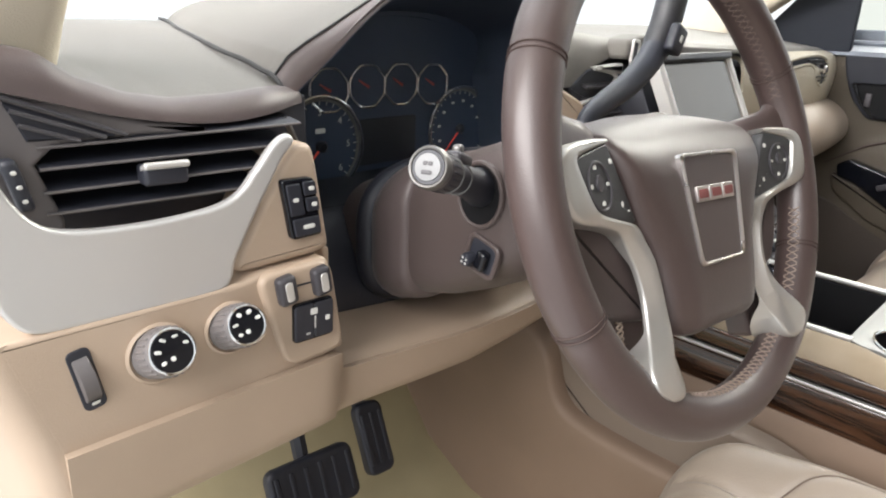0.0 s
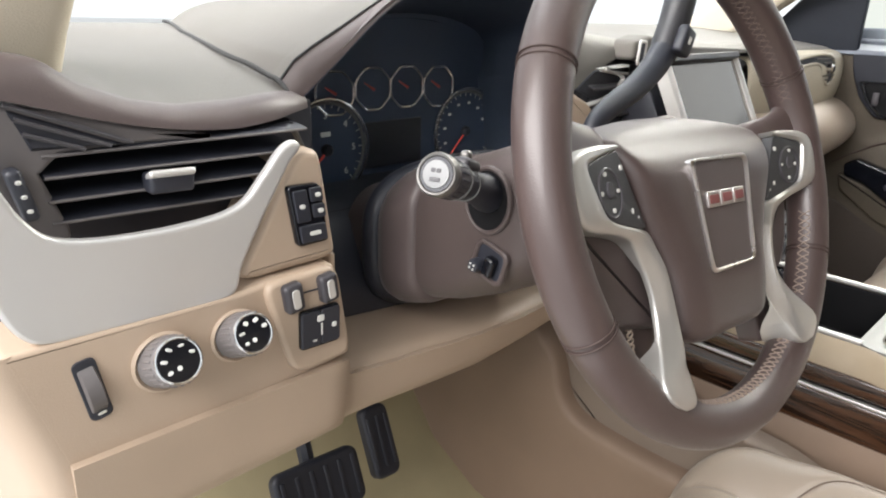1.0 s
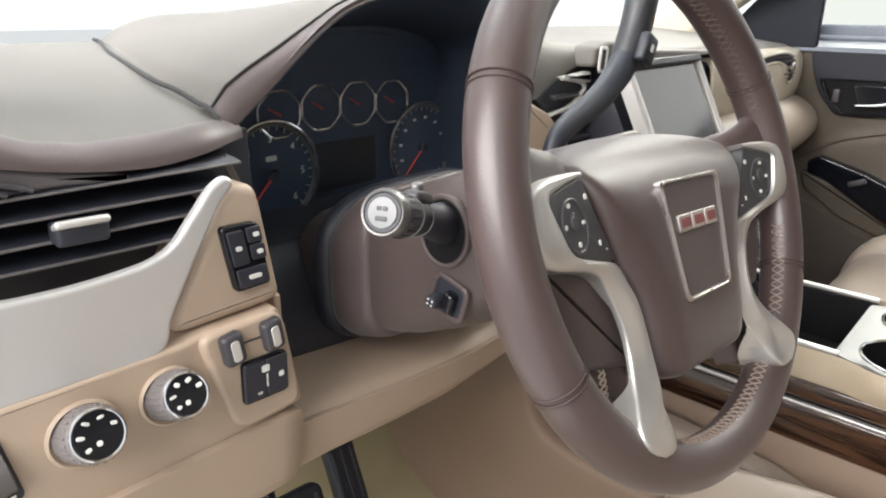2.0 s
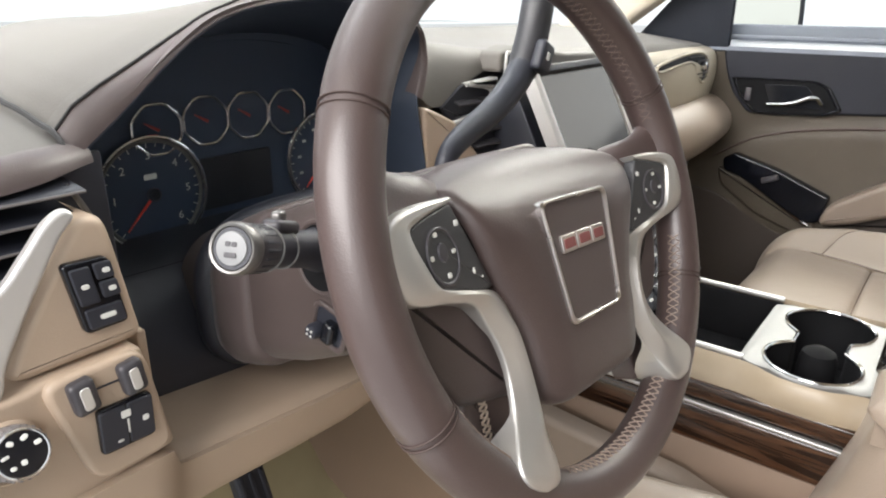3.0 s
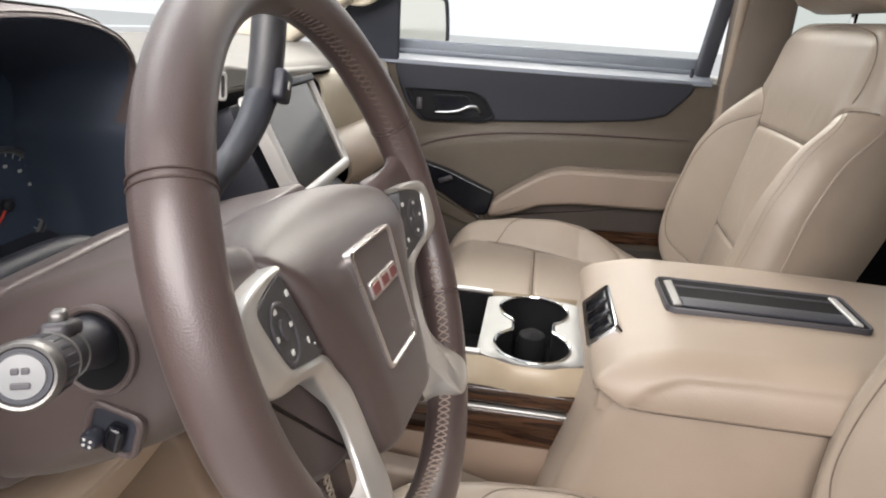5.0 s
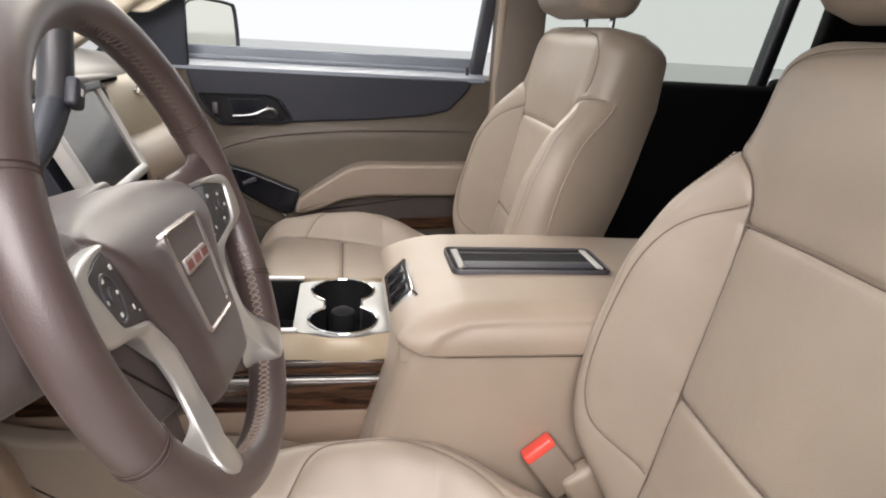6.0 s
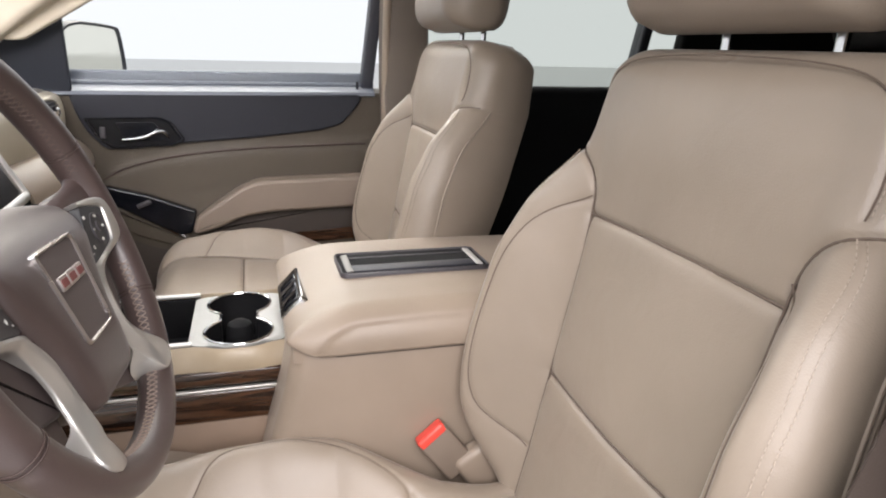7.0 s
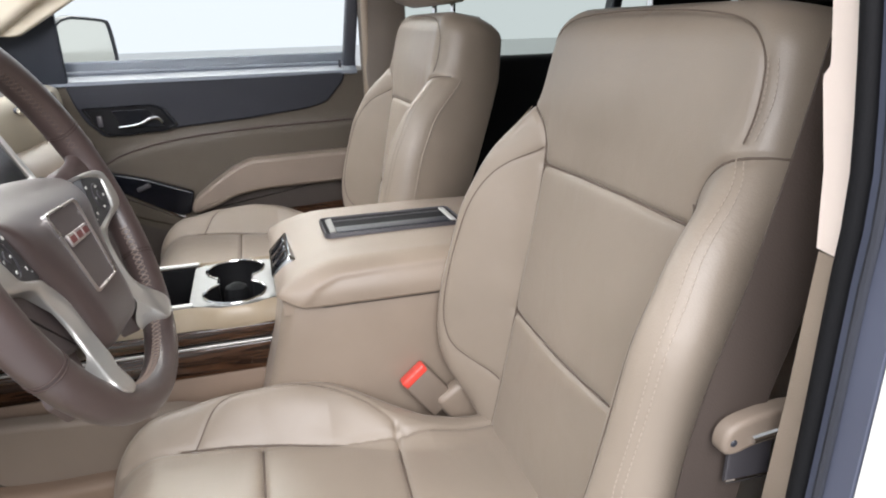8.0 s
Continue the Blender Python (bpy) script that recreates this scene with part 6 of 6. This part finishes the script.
def armrest():
    a = root("armrest_console", (0, -0.36, 0.1), "cream padded armrest over a storage box", "armrest")
    rings = []
    for y in np.concatenate([-0.150 - 0.085 * (1 - np.cos(np.linspace(0, np.pi / 2, 18))), np.linspace(-0.24, -0.57, 40), [-0.58, -0.585]]):
        u = min((-0.150 - y) / 0.085, 1)
        bow = math.sqrt(max(0.0, 1 - (1 - u) ** 2))
        zt = 0.562 + 0.038 * (0.75 * bow + 0.25 * u) + 0.004 * math.sin(min(1, (-0.15 - y) / 0.4) * 3.1) - (0.03 if y < -0.58 else 0)
        hw = 0.156 + 0.021 * min(1, bow * 1.1)
        zb = 0.545 + 0.020 * (1 - min((-0.150 - y) / 0.045, 1)) ** 2
        h = zt - zb
        r = min(0.050, h * 0.85)
        side = [(hw, z) for z in np.linspace(zb + 0.004, zt - r, 8)[:-1]] + [(hw - r + r * math.cos(t), zt - r + r * math.sin(t)) for t in np.linspace(0, math.pi / 2, 22)]
        # the side is set in a little under a soft arched crease
        crease = np.interp(-y, [0.182, 0.190, 0.205, 0.232, 0.30, 0.45], [0.540, 0.556, 0.573, 0.585, 0.588, 0.589])
        side = [(x - 0.0045 * np.clip((crease - z) / 0.005, 0, 1) - 0.0012 * math.exp(-(((z - crease) / 0.0016) ** 2)), z) for x, z in side]
        top = [(x, zt + 0.003 * math.cos(x / hw * 1.5)) for x in np.linspace(hw - r, -(hw - r), 12)[1:-1]]
        prof = [(hw - 0.008, zb)] + side + top + [(-x, z) for x, z in side[::-1]] + [(-(hw - 0.008), zb)]
        rings.append([(x, y, z) for x, z in prof])
    lid = part("armrest_lid", Geo().loft(rings), CREAM, a, "cream padded vinyl armrest lid", sharp=60)
    # slot in the lid: uncut, its depth shade is a near-black plate
    m = pose(-0.004, -0.342, 0.6085)
    fr = part("slot_frame", Geo().rimmed(rounded(0.099, 0.220, 0.012, 5), rounded(0.094, 0.214, 0.009, 5), m, 0.0040, 0.0012, back=0.006), CHARCOAL, lid, "satin metal slot frame")
    part("slot_shade_plate", Geo().slab(rounded(0.0945, 0.2145, 0.008), m, 0.0014, 0.0003, back=0.004), DEEP, fr)
    part("slot_shelf", Geo().box((0.026, 0.180, 0.0024), m @ pose(-0.024, 0, 0.0022), 0.001, 2), BLACK, fr, "grey shelf in the slot")
    part("slot_groove", Geo().box((0.003, 0.195, 0.0020), m @ pose(0.026, 0, 0.0020), 0.0008, 2), CHARCOAL, fr)
    part("end_plate", Geo().box((0.076, 0.010, 0.003), m @ pose(0, -0.096, 0.0030, 8), 0.0012, 2), SILVER, fr, "satin silver end plate")
    part("end_plate", Geo().box((0.076, 0.010, 0.003), m @ pose(0, 0.096, 0.0026, -10), 0.0012, 2), CAP_GREY, fr, "satin silver end plate")
    # key plate on the lid's front
    k = root("armrest_latch", (-0.03, -0.165, 0.56), "silver latch plate with dark keys on the armrest front", "latch")
    m = pose(-0.028, -0.1655, 0.5800, -46)
    part("frame", Geo().slab(rounded(0.126, 0.042, 0.007, 4), m, 0.006, 0.002, back=0.008), CHROME, k)
    for j in range(3):
        part("key", Geo().box((0.029, 0.030, 0.006), m @ pose(-0.037 + 0.037 * j, 0, 0.005), 0.002, 2), BLACK_GLOSS, k)
    # storage box below
    rings = []
    for z, yf, hw in ((0.09, -0.020, 0.185), (0.20, -0.055, 0.180), (0.30, -0.086, 0.176), (0.38, -0.112, 0.172), (0.50, -0.146, 0.165), (0.530, -0.153, 0.163), (0.5445, -0.157, 0.160)):
        o = rounded(2 * hw, 0.60 + yf, 0.025, 5)
        rings.append(lift(o, z, pose(0, (yf - 0.60) / 2, 0)))
    part("storage_box", Geo().loft(rings), CREAM, a, sharp=60)
    part("lid_gap", Geo().box((0.334, 0.375, 0.005), pose(0, -0.397, 0.545), 0.0015), DARK_SEAM, a)
    rings = []
    for y in np.linspace(-0.158, -0.200, 12):
        zt = 0.5435 + 0.020 * (1 - min((-0.150 - y) / 0.045, 1)) ** 2
        rings.append([(-0.159, y, 0.535), (-0.158, y, zt), (0.158, y, zt), (0.159, y, 0.535)])
    part("front_lip", Geo().loft(rings), CREAM, a)


armrest()


# ---- passenger door ----
def door():
    d = root("door_1", (0.8, -0.1, 0.1), "beige passenger door with dark upper trim and armrest", "car door", kind="structure")
    # door panel, gently curved, standing out towards the middle
    ys, zs = np.linspace(0.50, -0.46, 49), np.linspace(0.12, 0.80, 86)
    grid = []
    for z in zs:
        row = []
        for y in ys:
            low = 1 / (1 + math.exp((z - np.interp(y, [-0.4, -0.166, -0.021, 0.092, 0.169, 0.204, 0.26], [0.677, 0.671, 0.662, 0.647, 0.626, 0.609, 0.57])) / 0.006))
            row.append((0.772 - 0.010 * low - 0.012 * math.exp(-(((z - 0.45) / 0.12) ** 2)), y, z))
        grid.append(row)
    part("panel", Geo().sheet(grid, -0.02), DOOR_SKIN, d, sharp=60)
    crease = smooth([(0.7635, 0.26, 0.570), (0.7635, 0.204, 0.609), (0.7635, 0.169, 0.626), (0.7635, 0.092, 0.647), (0.7635, -0.021, 0.662), (0.7635, -0.166, 0.671), (0.7635, -0.40, 0.677)], 2, False)
    part("crease_seam", Geo().tube(crease, 0.0022, 6), WHEEL_SEAM, d, "dark sewn crease line")
    up = [(-0.268, 0.797), (-0.256, 0.751), (-0.238, 0.71), (-0.202, 0.671), (-0.145, 0.671), (-0.034, 0.683), (0.138, 0.695), (0.287, 0.711), (0.341, 0.726), (0.386, 0.776), (0.392, 0.799)]
    trim = part("upper_trim", Geo().slab(soft(up, 0.012), SIDE(0.772, 0, 0), 0.012, 0.004), DOOR_DARK, d, "dark upper door trim")
    bez = [(-0.243, 0.743), (-0.084, 0.745), (-0.056, 0.734), (-0.028, 0.691), (-0.055, 0.678), (-0.191, 0.673), (-0.221, 0.701)]
    b = part("handle_bezel", Geo().rimmed(soft(bez, 0.008), V([-0.14, 0.709]) + (soft(bez, 0.008) - V([-0.14, 0.709])) * 0.90, SIDE(0.762, 0, 0), 0.007, 0.002), BLACK_GLOSS, trim, "black handle bezel")
    part("bezel_field", Geo().slab(soft(bez, 0.008), SIDE(0.762, 0, 0), 0.004, 0.001), DEEP, b)
    well = [(-0.178, 0.733), (-0.097, 0.734), (-0.060, 0.690), (-0.159, 0.689)]
    part("handle_well", Geo().slab(soft(well, 0.006), SIDE(0.7595, 0, 0), 0.002, 0.001), BLACK_GLOSS, b)
    h = smooth([(0.752, 0.164, 0.694), (0.746, 0.14, 0.696), (0.745, 0.113, 0.700), (0.745, 0.092, 0.712), (0.747, 0.074, 0.714), (0.752, 0.066, 0.702)], 3, False)
    part("pull_handle", Geo().tube(h, np.linspace(0.0045, 0.0080, len(h)), 10, squash=0.7), CHROME, b, "chrome pull handle")
    part("lock_key", Geo().box((0.004, 0.012, 0.026), pose(0.756, 0.205, 0.710), 0.002), CHARCOAL, b)
    # armrest
    arm = [(-0.026, 0.474), (-0.017, 0.508), (0.024, 0.537), (0.09, 0.581), (0.133, 0.597), (0.349, 0.602), (0.42, 0.604), (0.42, 0.527), (0.342, 0.524), (0.16, 0.519), (0.087, 0.508), (0.043, 0.487), (-0.005, 0.472)]
    part("armrest", Geo().slab(soft(arm, 0.02), SIDE(0.764, 0, 0), 0.055, 0.009), LEATHER_DARK, d, "beige padded armrest")
    part("pull_pocket", Geo().slab(soft([(-0.01, 0.468), (0.05, 0.50), (0.16, 0.535), (0.42, 0.54), (0.42, 0.465), (0.338, 0.464), (0.175, 0.453), (0.048, 0.462)], 0.008), SIDE(0.766, 0, 0), 0.026, 0.003), DOOR_LOW, d, "pull pocket toned dark for the shade under the armrest")
    part("wood_strip", Geo().slab(soft([(0.040, 0.464), (0.175, 0.456), (0.42, 0.468), (0.42, 0.436), (0.171, 0.424), (0.050, 0.446)], 0.006), SIDE(0.766, 0, 0), 0.022, 0.002), WOOD, d, "dark wood veneer strip")
    sw = [(-0.230, 0.575), (-0.208, 0.589), (-0.120, 0.565), (-0.055, 0.539), (-0.015, 0.523), (-0.022, 0.492), (-0.030, 0.468), (-0.055, 0.464), (-0.110, 0.493), (-0.190, 0.540), (-0.225, 0.550)]
    p = part("switch_plate", Geo().slab(soft(sw, 0.007), SIDE(0.757, 0, 0), 0.022, 0.005), BLACK_GLOSS, d, "black window switch plate")
    part("window_switch", Geo().box((0.012, 0.034, 0.012), pose(0.735, 0.130, 0.545, -22), 0.003), CHARCOAL, p)
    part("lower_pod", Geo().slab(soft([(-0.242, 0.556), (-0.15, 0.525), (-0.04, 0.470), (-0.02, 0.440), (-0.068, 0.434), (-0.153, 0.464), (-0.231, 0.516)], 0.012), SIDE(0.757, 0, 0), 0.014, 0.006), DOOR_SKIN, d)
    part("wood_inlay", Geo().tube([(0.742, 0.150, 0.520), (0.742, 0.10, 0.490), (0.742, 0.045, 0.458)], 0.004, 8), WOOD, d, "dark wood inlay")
    part("map_pocket", Geo().slab(soft([(-0.48, 0.52), (-0.24, 0.50), (-0.10, 0.43), (0.42, 0.42), (0.42, 0.14), (-0.48, 0.14)], 0.03), SIDE(0.762, 0, 0), 0.012, 0.006), DOOR_LOW, d, "lower door trim toned dark for the footwell shade")
    # window sill, frame and glass
    rows = [[(x, y, z) for y in np.linspace(0.30, -0.425, 10)] for x, z in ((0.760, 0.795), (0.764, 0.803), (0.776, 0.807), (0.82, 0.815))]
    part("window_sill", Geo().sheet(rows, -0.005), BELT_GREY, d)
    part("sill_seal", Geo().tube([(0.822, 0.30, 0.819), (0.822, -0.42, 0.817)], 0.006, 8), BELT_GREY, d)
    part("belt_moulding", Geo().box((0.03, 0.75, 0.050), pose(0.85, -0.06, 0.821), 0.006), BELT_GREY, d)
    part("rear_frame", Geo().box((0.045, 0.030, 0.50), pose(0.795, -0.437, 1.05, 6, -7), 0.006), RUBBER, d, "dark window frame")
    part("lock_pin", Geo().tube([(0.79, -0.385, 0.80), (0.79, -0.385, 0.828)], 0.0035, 8), BLACK, d)
    tri = [(-0.48, 0.795), (-0.26, 0.793), (-0.262, 1.02), (-0.30, 1.0)]
    part("quarter_trim", Geo().slab(tri, SIDE(0.775, 0, 0), 0.012, 0.003), NAVY, d, "dark navy triangular mirror trim")
    pane("window_glass", Geo().sheet([[(0.825 - 0.13 * k * k, y, 0.815 + 0.40 * k) for y in (0.27, -0.08, -0.43)] for k in (0, 0.5, 1)], 0.004), GLASS, d)
    part("outer_skin", Geo().box((0.03, 0.95, 0.72), pose(0.875, -0.02, 0.45), 0.01), WHITE_PAINT, d)


door()


def mirror():
    w = root("wing_mirror", (1.0, 0.30, 0.82), "dark wing mirror outside the passenger window", "mirror")
    u = V([0.919, -0.394, 0.0])
    nrm = V([-0.394, -0.919, 0.0])
    cen = V([1.035, 0.262, 0.882])
    m = Matrix(((u[0], 0, nrm[0], cen[0]), (u[1], 0, nrm[1], cen[1]), (0, 1, 0, cen[2]), (0, 0, 0, 1)))
    o = smooth([(-0.125, 0.070), (0.09, 0.062), (0.108, 0.05), (0.122, -0.05), (0.108, -0.064), (-0.09, -0.072), (-0.125, -0.060)], 2)
    o = o[::-1]
    rings = [lift(o * 1.00, 0.001, m), lift(o * 1.04, 0.010, m), lift(o * 1.09, 0.011, m), lift(o * 1.13, 0.002, m), lift(o * 1.13, -0.012, m), lift(o * 1.06, -0.05, m), lift(o * 0.8, -0.09, m), lift(o * 0.4, -0.11, m)]
    part("housing", Geo().loft(rings), BLACK, w, sharp=60)
    # cream tint stands in for the reflected car side and ground
    part("mirror_glass", Geo().slab(o, m @ pose(0, 0, 0.003), 0.003, 0.001), material("mirror_reflection_tint", (0.80, 0.79, 0.71, 1), 0.03, metal=1.0, blotch=0.0), w, "mirror glass tinted cream for its reflection")
    part("foot", Geo().box((0.16, 0.07, 0.05), pose(0.90, 0.31, 0.815), 0.02), CHARCOAL, w)


mirror()
